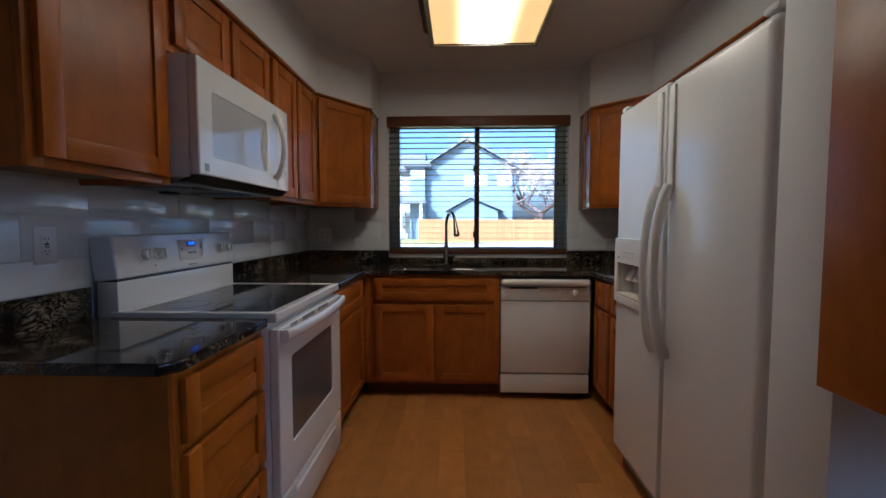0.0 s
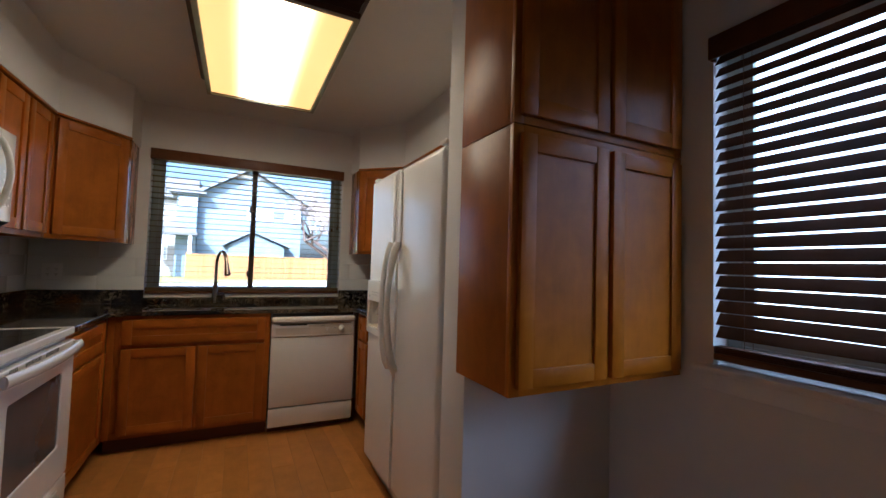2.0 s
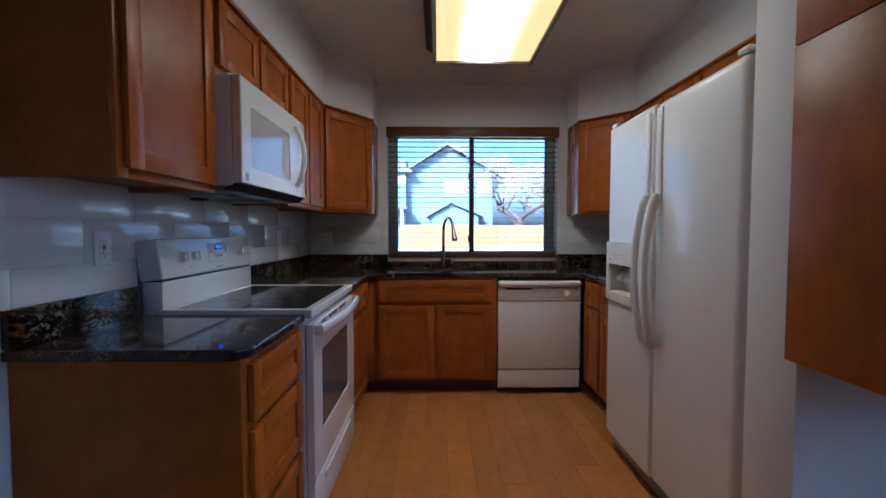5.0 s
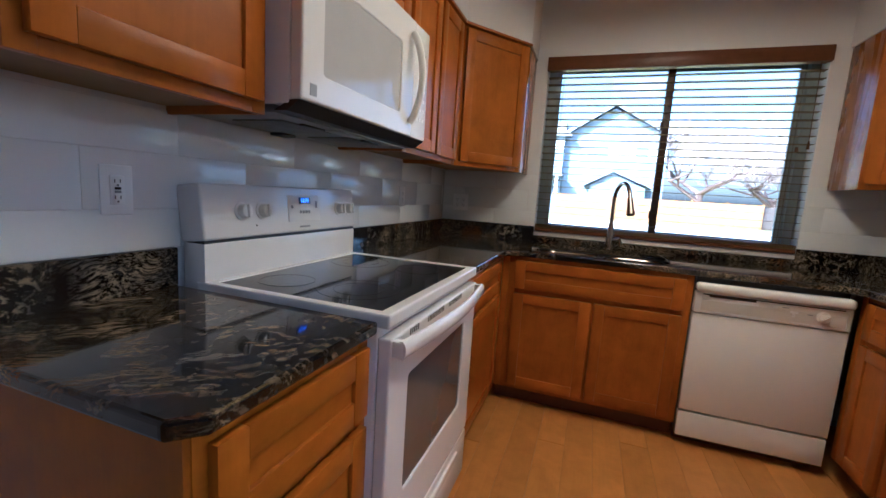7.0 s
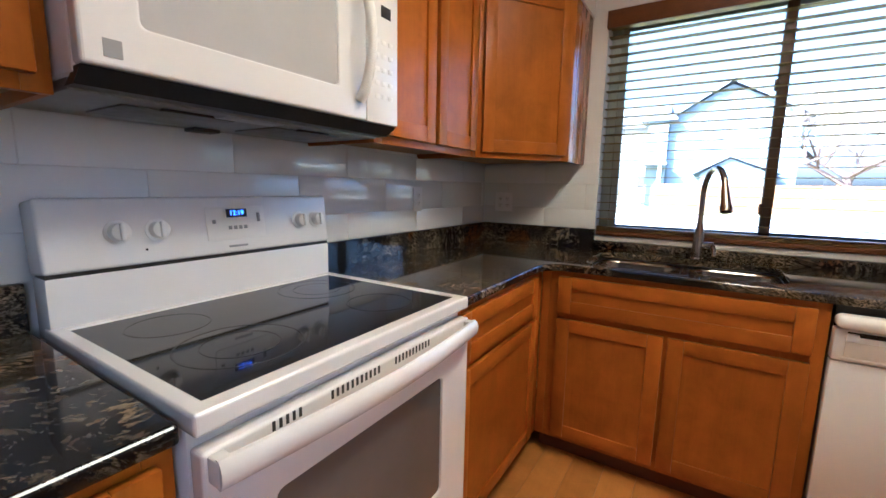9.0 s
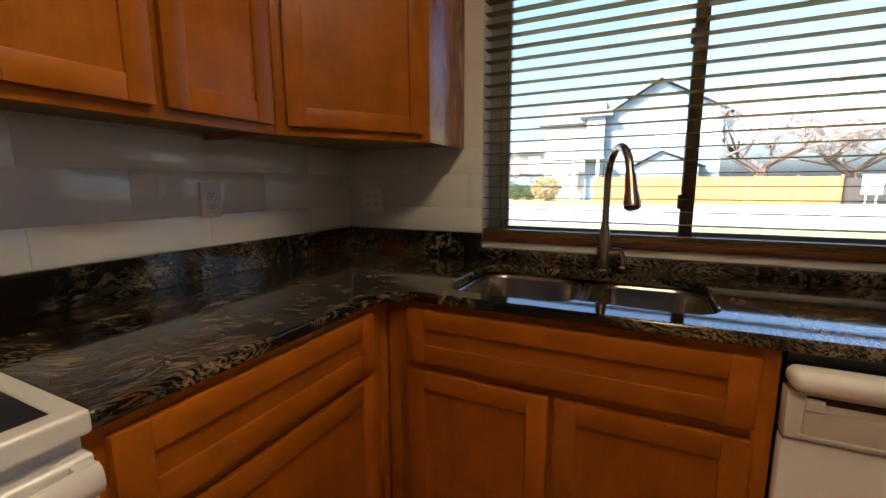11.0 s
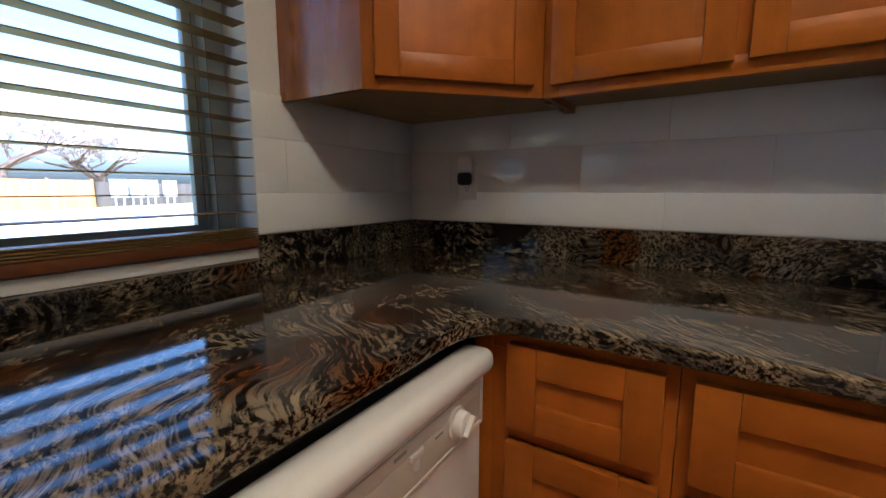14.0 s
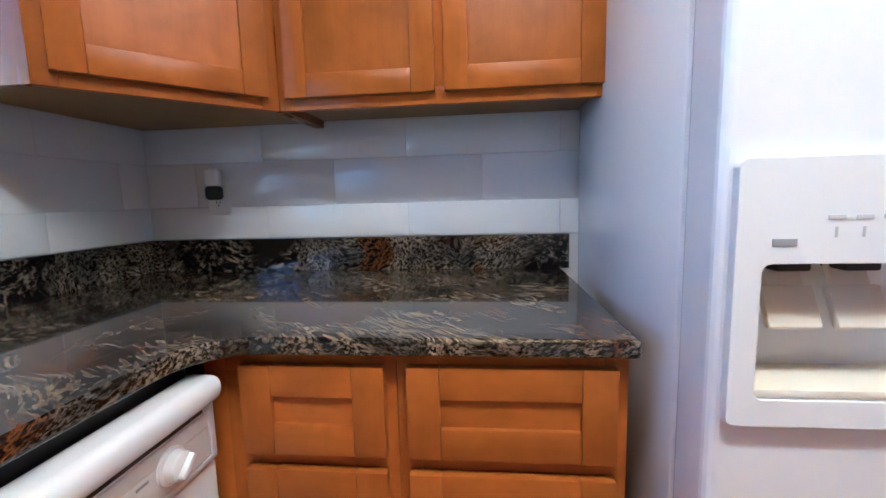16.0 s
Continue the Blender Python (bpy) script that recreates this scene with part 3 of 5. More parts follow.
BF = 0.612     # front of the base cabinets from the wall
bl = lambda y0: face((BF, y0, 0), (0, 1))
base_cabinet("drawer_base", "honey-stained base cabinet with three shaker drawers", bl(-2.58), 0.443, BF - 0.004,
             [("drawer", 0.022, 0.421, 0.70, 0.86), ("drawer", 0.022, 0.421, 0.43, 0.672), ("drawer", 0.022, 0.421, 0.125, 0.402)],
             "wood_y", (), (0.686, 0.416), ends=(-0.013,))
base_cabinet("base_cabinet", "honey-stained base cabinet with drawer above door beside the stove", bl(-1.381), 0.7675, BF - 0.004,
             [("drawer", 0.022, 0.67, 0.70, 0.86), ("door", 0.022, 0.67, 0.125, 0.672)], "wood_y", (0.70,), (0.686,))
bn = lambda x0: face((x0, -0.612, 0), (1, 0))
base_cabinet("sink_cabinet", "honey-stained sink cabinet with false drawer front and two doors", bn(0.6135), 0.9635, 0.606,
             [("false_drawer_front", 0.078, 0.928, 0.70, 0.86), ("door", 0.078, 0.495, 0.125, 0.672), ("door", 0.511, 0.928, 0.125, 0.672)],
             "wood_x", (0.0575, 0.503), (0.686,), high=0.655)
br = lambda y0: face((2.235, y0, 0), (0, -1))
base_cabinet("base_cabinet", "narrow honey-stained base cabinet with drawer above door", br(-0.608), 0.344, 0.62,
             [("drawer", 0.074, 0.326, 0.70, 0.86), ("door", 0.074, 0.326, 0.125, 0.672)], "wood_y", (0.056,), (0.686,))
base_cabinet("base_cabinet", "honey-stained base cabinet with drawer above door beside the fridge", br(-0.953), 0.375, 0.62,
             [("drawer", 0.018, 0.355, 0.70, 0.86), ("door", 0.018, 0.355, 0.125, 0.672)], "wood_y", (), (0.686,))

# ---- worktops ----
def arc(cx, cy, r, a0, a1, n=8):
    return [(cx + r * math.cos(radians(a0 + (a1 - a0) * i / n)), cy + r * math.sin(radians(a0 + (a1 - a0) * i / n))) for i in range(n + 1)]


R1 = 0.10
outline = [(0.002, -0.002), (0.002, -1.381), (0.637, -1.381)] + arc(0.637 + R1, -0.637 - R1, R1, 180, 90) + \
    arc(2.20 - R1, -0.637 - R1, R1, 90, 0) + [(2.20, -1.335), (W - 0.002, -1.335), (W - 0.002, -0.002)]
sink_hole = arc(0.86, -0.22, 0.085, 90, 180) + arc(0.87, -0.47, 0.095, 180, 270) + arc(1.08, -0.50, 0.065, 270, 340, 4) + \
    arc(1.40, -0.46, 0.08, 270, 360) + arc(1.41, -0.21, 0.075, 0, 90)
top = thing("worktop", (1.43, -0.3, CTB), "polished dark granite worktop with swirling cream and rust veins", "worktop")
soften(part("slab", slab(bmesh.new(), [outline, sink_hole], Matrix.Translation((0, 0, CTB)), CT - CTB), "granite", top, smooth=False), 0.007)
SP = 1.018     # top of the granite upstand
soften(part("upstand", slab(bmesh.new(), [rect(0.0225, WX0 + 0.003, CT + 0.0005, SP)], face((0, -0.0015, 0), (1, 0)), 0.02), "granite", top, smooth=False), 0.002)
soften(part("upstand", slab(bmesh.new(), [rect(WX1 - 0.003, W - 0.0225, CT + 0.0005, SP)], face((0, -0.0015, 0), (1, 0)), 0.02), "granite", top, smooth=False), 0.002)
soften(part("upstand", abox(0.002, 0.022, -1.379, -0.0025, CT + 0.0005, SP), "granite", top, smooth=False), 0.002)
soften(part("upstand", abox(W - 0.022, W - 0.002, -1.356, -0.0025, CT + 0.0005, SP), "granite", top, smooth=False), 0.002)
part("sill_slab", abox(WX0 + 0.004, WX1 - 0.004, -0.0225, 0.06, CT + 0.0005, 0.956, 0.002), "granite", top)
top2 = thing("worktop", (0.3, -2.4, CTB), "polished dark granite worktop end beside the stove", "worktop")
soften(part("slab", slab(bmesh.new(), [[(0.002, -2.136), (0.002, -2.61)] + [(0.60, -2.61), (0.637, -2.573), (0.637, -2.136)]], Matrix.Translation((0, 0, CTB)), CT - CTB), "granite", top2, smooth=False), 0.007)
soften(part("upstand", abox(0.002, 0.022, -2.605, -2.138, CT + 0.0005, SP), "granite", top2, smooth=False), 0.002)

# ---- sink and faucet ----
sink = thing("sink", (1.13, -0.32, 0.70), "double-bowl undermount stainless steel sink", "sink")


def bowl(name, u0, u1, v0, v1, r, depth):
    bm = bmesh.new()
    rings = []
    for z, k, rr in ((CTB - 0.003, 0.0, r), (CTB - 0.02, 0.004, r), (CTB - depth + 0.04, 0.012, r * 0.9), (CTB - depth, 0.045, r * 0.7)):
        rings.append([bm.verts.new((x, y, z)) for x, y in round_rect(u0 + k, u1 - k, v0 + k, v1 - k, rr, 8)])
    for a, b in zip(rings, rings[1:]):
        for i in range(len(a)):
            bm.faces.new((a[i], a[(i + 1) % len(a)], b[(i + 1) % len(a)], b[i]))
    bm.faces.new(rings[-1])
    bmesh.ops.recalc_face_normals(bm, faces=bm.faces[:])
    ob = part(name, bm, "steel", sink)
    so = ob.modifiers.new("sheet", "SOLIDIFY")
    so.thickness = 0.002
    part("drain", lathe(bmesh.new(), [(0.04, 0), (0.04, 0.004), (0.026, 0.003), (0.022, -0.004)], pose((u0 + u1) / 2, (v0 + v1) / 2, CTB - depth + 0.002)), "steel", ob)
    return ob


bowl("bowl", 0.775, 1.132, -0.565, -0.135, 0.09, 0.22)
bowl("bowl", 1.162, 1.488, -0.545, -0.135, 0.085, 0.19)
soften(part("divider", abox(1.1325, 1.1615, -0.53, -0.15, CTB - 0.03, CTB - 0.006), "steel", sink), 0.006)

fx, fy = 1.185, -0.102
faucet = thing("faucet", (fx, fy, CT), "brushed nickel gooseneck pull-down kitchen faucet", "faucet")
part("base", lathe(bmesh.new(), [(0.030, 0), (0.030, 0.006), (0.0245, 0.012), (0.0235, 0.10), (0.018, 0.14), (0.0135, 0.17)], pose(fx, fy, CT), 24), "nickel", faucet)
d = Vector((0.34, -0.94, 0)).normalized()
neck = [Vector((fx, fy, CT + 0.165)), Vector((fx, fy, CT + 0.24)), Vector((fx, fy, CT + 0.308))]
for i in range(1, 13):
    a = math.pi * 0.93 * i / 12
    neck.append(Vector((fx, fy, CT + 0.308)) + d * (0.112 * (1 - math.cos(a))) + Vector((0, 0, 0.112 * math.sin(a))))
part("neck", tube(bmesh.new(), neck, 0.0125, 16), "nickel", faucet)
e0, e1 = neck[-1], neck[-1] + (neck[-1] - neck[-2]).normalized()
way = e1 - e0
part("spray_head", tube(bmesh.new(), [e0 - way * 0.004, e0 + way * 0.01, e0 + way * 0.05, e0 + way * 0.085, e0 + way * 0.10], [0.0145, 0.016, 0.0185, 0.0245, 0.024], 20), "nickel", faucet)
part("nozzle", tube(bmesh.new(), [e0 + way * 0.099, e0 + way * 0.104], [0.020, 0.019], 16), "dark", faucet, "black nozzle")
part("handle_hub", tube(bmesh.new(), [(fx + 0.018, fy, CT + 0.065), (fx + 0.062, fy - 0.004, CT + 0.067)], [0.0185, 0.0195], 16), "nickel", faucet)
part("lever", tube(bmesh.new(), [(fx + 0.056, fy - 0.012, CT + 0.07), (fx + 0.064, fy - 0.03, CT + 0.055), (fx + 0.066, fy - 0.055, CT + 0.028)], [0.011, 0.010, 0.008], 12), "nickel", faucet)

# ---- range ----
RY0, RY1 = -2.130, -1.388
rng = thing("range", (0.35, (RY0 + RY1) / 2, 0), "white freestanding electric range with black glass hob", "stove")
part("body", abox(0.02, 0.63, RY0 + 0.002, RY1 - 0.002, 0.03, 0.895, 0.004), "enamel", rng)
for yy in (RY0 + 0.05, RY1 - 0.05):
    part("foot", lathe(bmesh.new(), [(0.018, 0), (0.018, 0.032)], pose(0.57, yy, 0), 12), "dark", rng)
    part("foot", lathe(bmesh.new(), [(0.018, 0), (0.018, 0.032)], pose(0.09, yy, 0), 12), "dark", rng)
hob = part("hob_frame", slab(bmesh.new(), [rect(0.075, 0.662, RY0, RY1), rect(0.128, 0.625, RY0 + 0.03, RY1 - 0.03)], Matrix.Translation((0, 0, 0.896)), 0.034), "enamel", rng, smooth=False)
soften(hob, 0.006)
part("hob_glass", abox(0.127, 0.626, RY0 + 0.029, RY1 - 0.029, 0.90, 0.9275, 0.0), "hob", hob, "black ceramic glass")


def ring(cx, cy, r, parent):
    bm = bmesh.new()
    n = 48
    for rr, w in ((r, 0.004), (r * 0.62, 0.002)):
        a = [bm.verts.new((cx + (rr - w) * math.cos(2 * math.pi * i / n), cy + (rr - w) * math.sin(2 * math.pi * i / n), 0.9279)) for i in range(n)]
        b = [bm.verts.new((cx + rr * math.cos(2 * math.pi * i / n), cy + rr * math.sin(2 * math.pi * i / n), 0.9279)) for i in range(n)]
        for i in range(n):
            bm.faces.new((a[i], b[i], b[(i + 1) % n], a[(i + 1) % n]))
        if r < 0.09:
            break
    return part("burner_ring", bm, "ring", parent, "grey printed burner ring")


for cx, cy, r in ((0.47, -1.945, 0.115), (0.49, -1.57, 0.085), (0.245, -1.97, 0.08), (0.25, -1.57, 0.11)):
    ring(cx, cy, r, hob)
# back panel, leaning a little backwards
lean = Matrix.Translation((0.118, 0, 0.955)) @ Matrix.Rotation(radians(-7), 4, "Y")
part("riser", abox(0.028, 0.105, RY0 + 0.003, RY1 - 0.003, 0.90, 1.034, 0.006), "enamel", rng)
bg = part("control_panel", box(bmesh.new(), -0.088, 0.0, RY0 + 0.002, RY1 - 0.002, 0.088, 0.243, 0.008, lean, 3), "enamel", rng)
part("gap", box(bmesh.new(), -0.07, -0.007, RY0 + 0.006, RY1 - 0.006, 0.078, 0.0885, 0.0, lean), "dark", bg, "black shadow strip")
for ky in (-1.995, -1.915, -1.505, -1.440):
    k = part("knob", lathe(bmesh.new(), [(0.027, 0.0005), (0.027, 0.003), (0.021, 0.005), (0.0185, 0.024), (0.015, 0.026)], lean @ pose(0, ky, 0.165, 0, 90, 0), 24), "plastic", bg)
    part("grip", box(bmesh.new(), 0.012, 0.034, ky - 0.0045, ky + 0.0045, 0.146, 0.184, 0.003, lean), "plastic", k)
disp = part("display_bezel", box(bmesh.new(), 0.0003, 0.003, -1.80, -1.63, 0.125, 0.215, 0.001, lean), "plastic", bg)
part("clock_window", box(bmesh.new(), 0.003, 0.0045, -1.745, -1.685, 0.185, 0.208, 0.0005, lean), "dark", disp)
bx = lambda y0, y1, z0, z1: part("button", box(bmesh.new(), 0.003, 0.0042, y0, y1, z0, z1, 0.0005, lean), "grey", disp)
for i in range(4):
    bx(-1.742 + i * 0.015, -1.732 + i * 0.015, 0.152, 0.162)
bx(-1.785, -1.775, 0.17, 0.18)
bx(-1.655, -1.645, 0.17, 0.195)
part("badge", box(bmesh.new(), 0.0003, 0.0015, -1.745, -1.69, 0.103, 0.109, 0.0003, lean), "grey", bg)
part("pilot_lamp", box(bmesh.new(), 0.0003, 0.0015, -1.945, -1.940, 0.118, 0.123, 0.0003, lean), "dark", bg)


def lettering(name, text, m, size, mat, parent):
    """Built-in font, turned into a mesh under parent."""
    c = bpy.data.curves.new(name, "FONT")
    c.body, c.size, c.extrude, c.align_x, c.align_y = text, size, 0.0004, "CENTER", "CENTER"
    tmp = bpy.data.objects.new(name, c)
    scene.collection.objects.link(tmp)
    me = bpy.data.meshes.new_from_object(tmp.evaluated_get(bpy.context.evaluated_depsgraph_get()))
    bpy.data.objects.remove(tmp)
    me.transform(m)
    me.materials.clear()
    me.materials.append(MAT[mat])
    ob = new(name, me)
    ob.parent = parent
    ob.matrix_parent_inverse = whole(parent).inverted()
    return ob


lettering("clock_digits", "12:19", lean @ Matrix.Translation((0.0048, -1.715, 0.1965)) @ Matrix(((0, 0, 1, 0), (1, 0, 0, 0), (0, 1, 0, 0), (0, 0, 0, 1))), 0.019, "display", disp)
# oven door, handle, vents and drawer
od = part("oven_door", slab(bmesh.new(), [rect(RY0 + 0.004, RY1 - 0.004, 0.265, 0.872), round_rect(-2.015, -1.525, 0.42, 0.745, 0.015, 3)], face((0.632, 0, 0), (0, 1)), 0.034), "enamel", rng, smooth=False)
soften(od, 0.006)
part("oven_window", abox(0.64, 0.660, -2.018, -1.522, 0.417, 0.748), "oven_glass", od, "smoky oven window")
part("oven_seal", abox(0.6305, 0.640, RY0 + 0.01, RY1 - 0.01, 0.272, 0.868), "dark", od)
hp = []
for i in range(13):
    q = i / 12
    hp.append((0.688 + 0.026 * math.sin(math.pi * q), RY0 + 0.012 + q * (RY1 - RY0 - 0.024), 0.848))
hb = tube(bmesh.new(), hp, 0.013, 12)
for v in hb.verts:
    v.co.z = 0.848 + (v.co.z - 0.848) * 1.75
part("door_handle", hb, "enamel", od)
for yy in (RY0 + 0.022, RY1 - 0.022):
    part("handle_mount", abox(0.664, 0.694, yy - 0.012, yy + 0.012, 0.828, 0.868, 0.004), "enamel", od)
for a, b in ((-2.02, -1.945), (-1.90, -1.76), (-1.72, -1.57)):
    n = int((b - a) / 0.0125)
    for i in range(n):
        part("vent_slot", abox(0.662, 0.6668, a + i * 0.0125, a + i * 0.0125 + 0.0055, 0.874 - 0.022, 0.868, 0.0), "dark", od)
dr = part("storage_drawer", abox(0.632, 0.666, RY0 + 0.004, RY1 - 0.004, 0.07, 0.256, 0.006), "enamel", rng)
part("drawer_grip", abox(0.664, 0.676, RY0 + 0.13, RY1 - 0.13, 0.205, 0.232, 0.005), "enamel", dr)

# ---- microwave ----
MY0, MY1, MZ0, MZ1 = -2.130, -1.388, 1.374, 1.805
mw = thing("microwave", (0.2, (MY0 + MY1) / 2, MZ0), "white over-the-range microwave with pale window and curved handle", "microwave")
part("body", abox(0.005, 0.375, MY0, MY1, MZ0 + 0.02, MZ1, 0.004), "enamel", mw)
md = part("door", slab(bmesh.new(), [rect(MY0 + 0.001, MY1 - 0.135, MZ0 + 0.030, MZ1 - 0.004), round_rect(MY0 + 0.085, MY1 - 0.235, 1.475, 1.70, 0.012, 3)], face((0.377, 0, 0), (0, 1)), 0.034), "enamel", mw, smooth=False)
soften(md, 0.006)
part("window", abox(0.385, 0.4065, MY0 + 0.082, MY1 - 0.232, 1.472, 1.703), "micro_glass", md, "pale mesh-screened window")
part("badge", abox(0.4111, 0.4122, MY0 + 0.03, MY0 + 0.055, 1.418, 1.445), "grey", md)
cp = part("control_panel", abox(0.377, 0.409, MY1 - 0.132, MY1 - 0.001, MZ0 + 0.030, MZ1 - 0.004, 0.005), "enamel", mw)
part("display", abox(0.4091, 0.4105, MY1 - 0.075, MY1 - 0.035, 1.685, 1.715, 0.0005), "dark", cp)
for i in range(5):
    for j in range(3):
        part("button", abox(0.4091, 0.4099, MY1 - 0.10 + j * 0.028, MY1 - 0.082 + j * 0.028, 1.47 + i * 0.036, 1.482 + i * 0.036, 0.0003), "plastic", cp)
hp = []
for i in range(15):
    q = i / 14
    hp.append((0.416 + 0.042 * math.sin(math.pi * q) ** 0.7, MY1 - 0.165, 1.45 + 0.30 * q))
part("door_handle", tube(bmesh.new(), hp, [0.013] * 15, 12), "plastic", md)
part("vent_lip", prism_y(bmesh.new(), [(0.330, MZ0 + 0.004), (0.368, MZ0 + 0.004), (0.403, MZ0 + 0.0285), (0.376, MZ0 + 0.0285)], MY0 + 0.003, MY1 - 0.003), "dark", mw, "sloped black vent lip", smooth=False)
bt = part("bottom_plate", abox(0.01, 0.3295, MY0 + 0.006, MY1 - 0.006, MZ0, MZ0 + 0.0195, 0.003), "vent_plate", mw, "grey metal underside")
for y0 in (MY0 + 0.10, MY1 - 0.32):
    gf = part("grease_filter", abox(0.10, 0.27, y0, y0 + 0.22, MZ0 - 0.004, MZ0 - 0.0002, 0.001), "filter", bt)
    part("pull_tab", abox(0.275, 0.292, y0 + 0.06, y0 + 0.16, MZ0 - 0.006, MZ0 - 0.0002, 0.002), "dark", gf, "black pull tab")
part("hinge_block", abox(0.02, 0.07, -1.80, -1.73, MZ0 - 0.010, MZ0 - 0.0002, 0.003), "dark", bt)
part("lamp_lens", abox(0.275, 0.325, -1.86, -1.72, MZ0 - 0.003, MZ0 - 0.0002, 0.001), "grey", bt)

# ---- dishwasher ----
DX, DY = (1.583, 2.197), -0.642
dw = thing("dishwasher", (1.89, -0.33, 0), "white built-in dishwasher with dial control panel", "dishwasher")
# coloured black so the gap under the worktop reads as shade
part("tub", abox(DX[0] + 0.004, DX[1] - 0.004, -0.605, -0.02, 0.05, CTB - 0.004), "dark", dw)
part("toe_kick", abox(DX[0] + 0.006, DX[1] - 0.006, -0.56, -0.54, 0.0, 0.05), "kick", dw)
df = part("door_panel", abox(DX[0], DX[1], DY, -0.606, 0.196, 0.705, 0.005), "enamel", dw)
part("kick_panel", abox(DX[0], DX[1], DY + 0.004, -0.606, 0.052, 0.186, 0.005), "enamel", dw)
pc = part("control_panel", abox(DX[0], DX[1], DY - 0.006, -0.606, 0.709, 0.812, 0.005), "plastic", dw)
part("handle_rim", box(bmesh.new(), DX[0] - 0.001, DX[1] + 0.001, DY - 0.030, -0.606, 0.814, 0.858, 0.019, None, 5), "enamel", dw, "rounded pull rim")
part("grip_slot", abox(DX[0] + 0.03, DX[1] - 0.03, DY - 0.0072, DY - 0.004, 0.801, 0.806, 0.0005), "dark", pc, "thin dark slot")
part("vent_slot", abox(DX[0] + 0.05, DX[0] + 0.25, DY - 0.0074, DY - 0.004, 0.792, 0.8008, 0.0005), "dark", pc, "dark latch slot")
part("latch", abox(DX[0] + 0.028, DX[0] + 0.058, DY - 0.013, DY - 0.0055, 0.776, 0.800, 0.003), "plastic", pc)
inlay = part("panel_inlay", abox(DX[0] + 0.028, DX[1] - 0.022, DY - 0.0078, DY - 0.0055, 0.724, 0.774, 0.0008), "inlay", pc, "beige grey printed strip")
part("panel_inlay", abox(DX[0] + 0.262, DX[1] - 0.022, DY - 0.0078, DY - 0.0055, 0.7745, 0.797, 0.0008), "inlay", pc, "beige grey printed strip")
part("inlay_border", abox(DX[0] + 0.020, DX[1] - 0.014, DY - 0.0092, DY - 0.0055, 0.7165, 0.7232, 0.0015), "plastic", pc)
part("inlay_border", abox(DX[1] - 0.0215, DX[1] - 0.014, DY - 0.0092, DY - 0.0055, 0.7235, 0.799, 0.0015), "plastic", pc)
dial = part("dial", lathe(bmesh.new(), [(0.027, 0), (0.027, 0.004), (0.022, 0.006), (0.020, 0.020), (0.017, 0.022)], pose(DX[1] - 0.105, DY - 0.0076, 0.762, 90, 0, 0), 24), "plastic", pc)
part("dial_grip", box(bmesh.new(), -0.004, 0.004, -0.008, 0.003, -0.018, 0.018, 0.002, Matrix.Translation((DX[1] - 0.105, DY - 0.030, 0.762)) @ Matrix.Rotation(radians(50), 4, "Y")), "plastic", dial)
knob = part("push_button", abox(DX[1] - 0.232, DX[1] - 0.200, DY - 0.013, DY - 0.0076, 0.764, 0.775, 0.002), "plastic", pc)
part("button_stem", abox(DX[1] - 0.222, DX[1] - 0.210, DY - 0.012, DY - 0.0076, 0.746, 0.7635, 0.002), "plastic", knob)
part("legend", abox(DX[1] - 0.262, DX[1] - 0.236, DY - 0.0085, DY - 0.0077, 0.784, 0.789), "grey", pc)
part("legend", abox(DX[1] - 0.165, DX[1] - 0.145, DY - 0.0085, DY - 0.0077, 0.764, 0.768), "grey", pc)

# ---- fridge ----
FX, FY0, FY1, FZ = 2.092, -2.395, -1.374, 1.785
FB = FX + 0.092      # front of the body, behind the doors
FS = -1.85
fr = thing("fridge", (2.45, (FY0 + FY1) / 2, 0), "white side-by-side fridge freezer with water dispenser", "fridge")
part("body", abox(FB + 0.012, W - 0.03, FY0 + 0.012, FY1 - 0.004, 0.06, FZ - 0.012, 0.006), "fridge", fr)
part("base_grille", abox(FX + 0.05, FX + 0.09, FY0 + 0.015, FY1 - 0.015, 0.01, 0.085, 0.004), "grey", fr)
for yy in (FY0 + 0.08, FY1 - 0.08):
    for xx in (FX + 0.12, W - 0.10):
        part("roller", lathe(bmesh.new(), [(0.02, 0), (0.02, 0.062)], pose(xx, yy, 0), 10), "dark", fr)
part("gasket", abox(FB, FB + 0.0115, FY0 + 0.014, FY1 - 0.012, 0.10, FZ - 0.02), "gasket", fr, "pale rubber door gasket")
fd = part("fridge_door", box(bmesh.new(), FX, FB - 0.0005, FY0, FS - 0.004, 0.095, FZ, 0.034, None, 6), "fridge", fr)
NY0, NY1, NZ0, NZ1 = -1.675, -1.412, 0.882, 1.052
zd = part("freezer_door", slab(bmesh.new(), [rect(-FY1, -FS - 0.004, 0.095, FZ), rect(-NY1, -NY0, NZ0, NZ1)], face((FB - 0.0005, 0, 0), (0, -1)), FB - FX - 0.0005), "fridge", fr, smooth=False)
soften(zd, 0.014, 4)
bz = part("dispenser_bezel", slab(bmesh.new(), [round_rect(1.386, 1.706, 0.852, 1.168, 0.010, 3), round_rect(-NY1 + 0.004, -NY0 - 0.004, NZ0 + 0.004, NZ1 - 0.004, 0.01, 3)], face((FX - 0.0005, 0, 0), (0, -1)), 0.014), "plastic", zd, smooth=False)
soften(bz, 0.004)
part("niche_back", abox(FX + 0.072, FB - 0.002, NY0 - 0.002, NY1 + 0.002, NZ0 - 0.002, NZ1 + 0.002), "plastic", zd)
part("drip_tray", abox(FX - 0.012, FX + 0.072, NY0 + 0.005, NY1 - 0.005, NZ0 + 0.0045, NZ0 + 0.016, 0.003), "cream", zd)
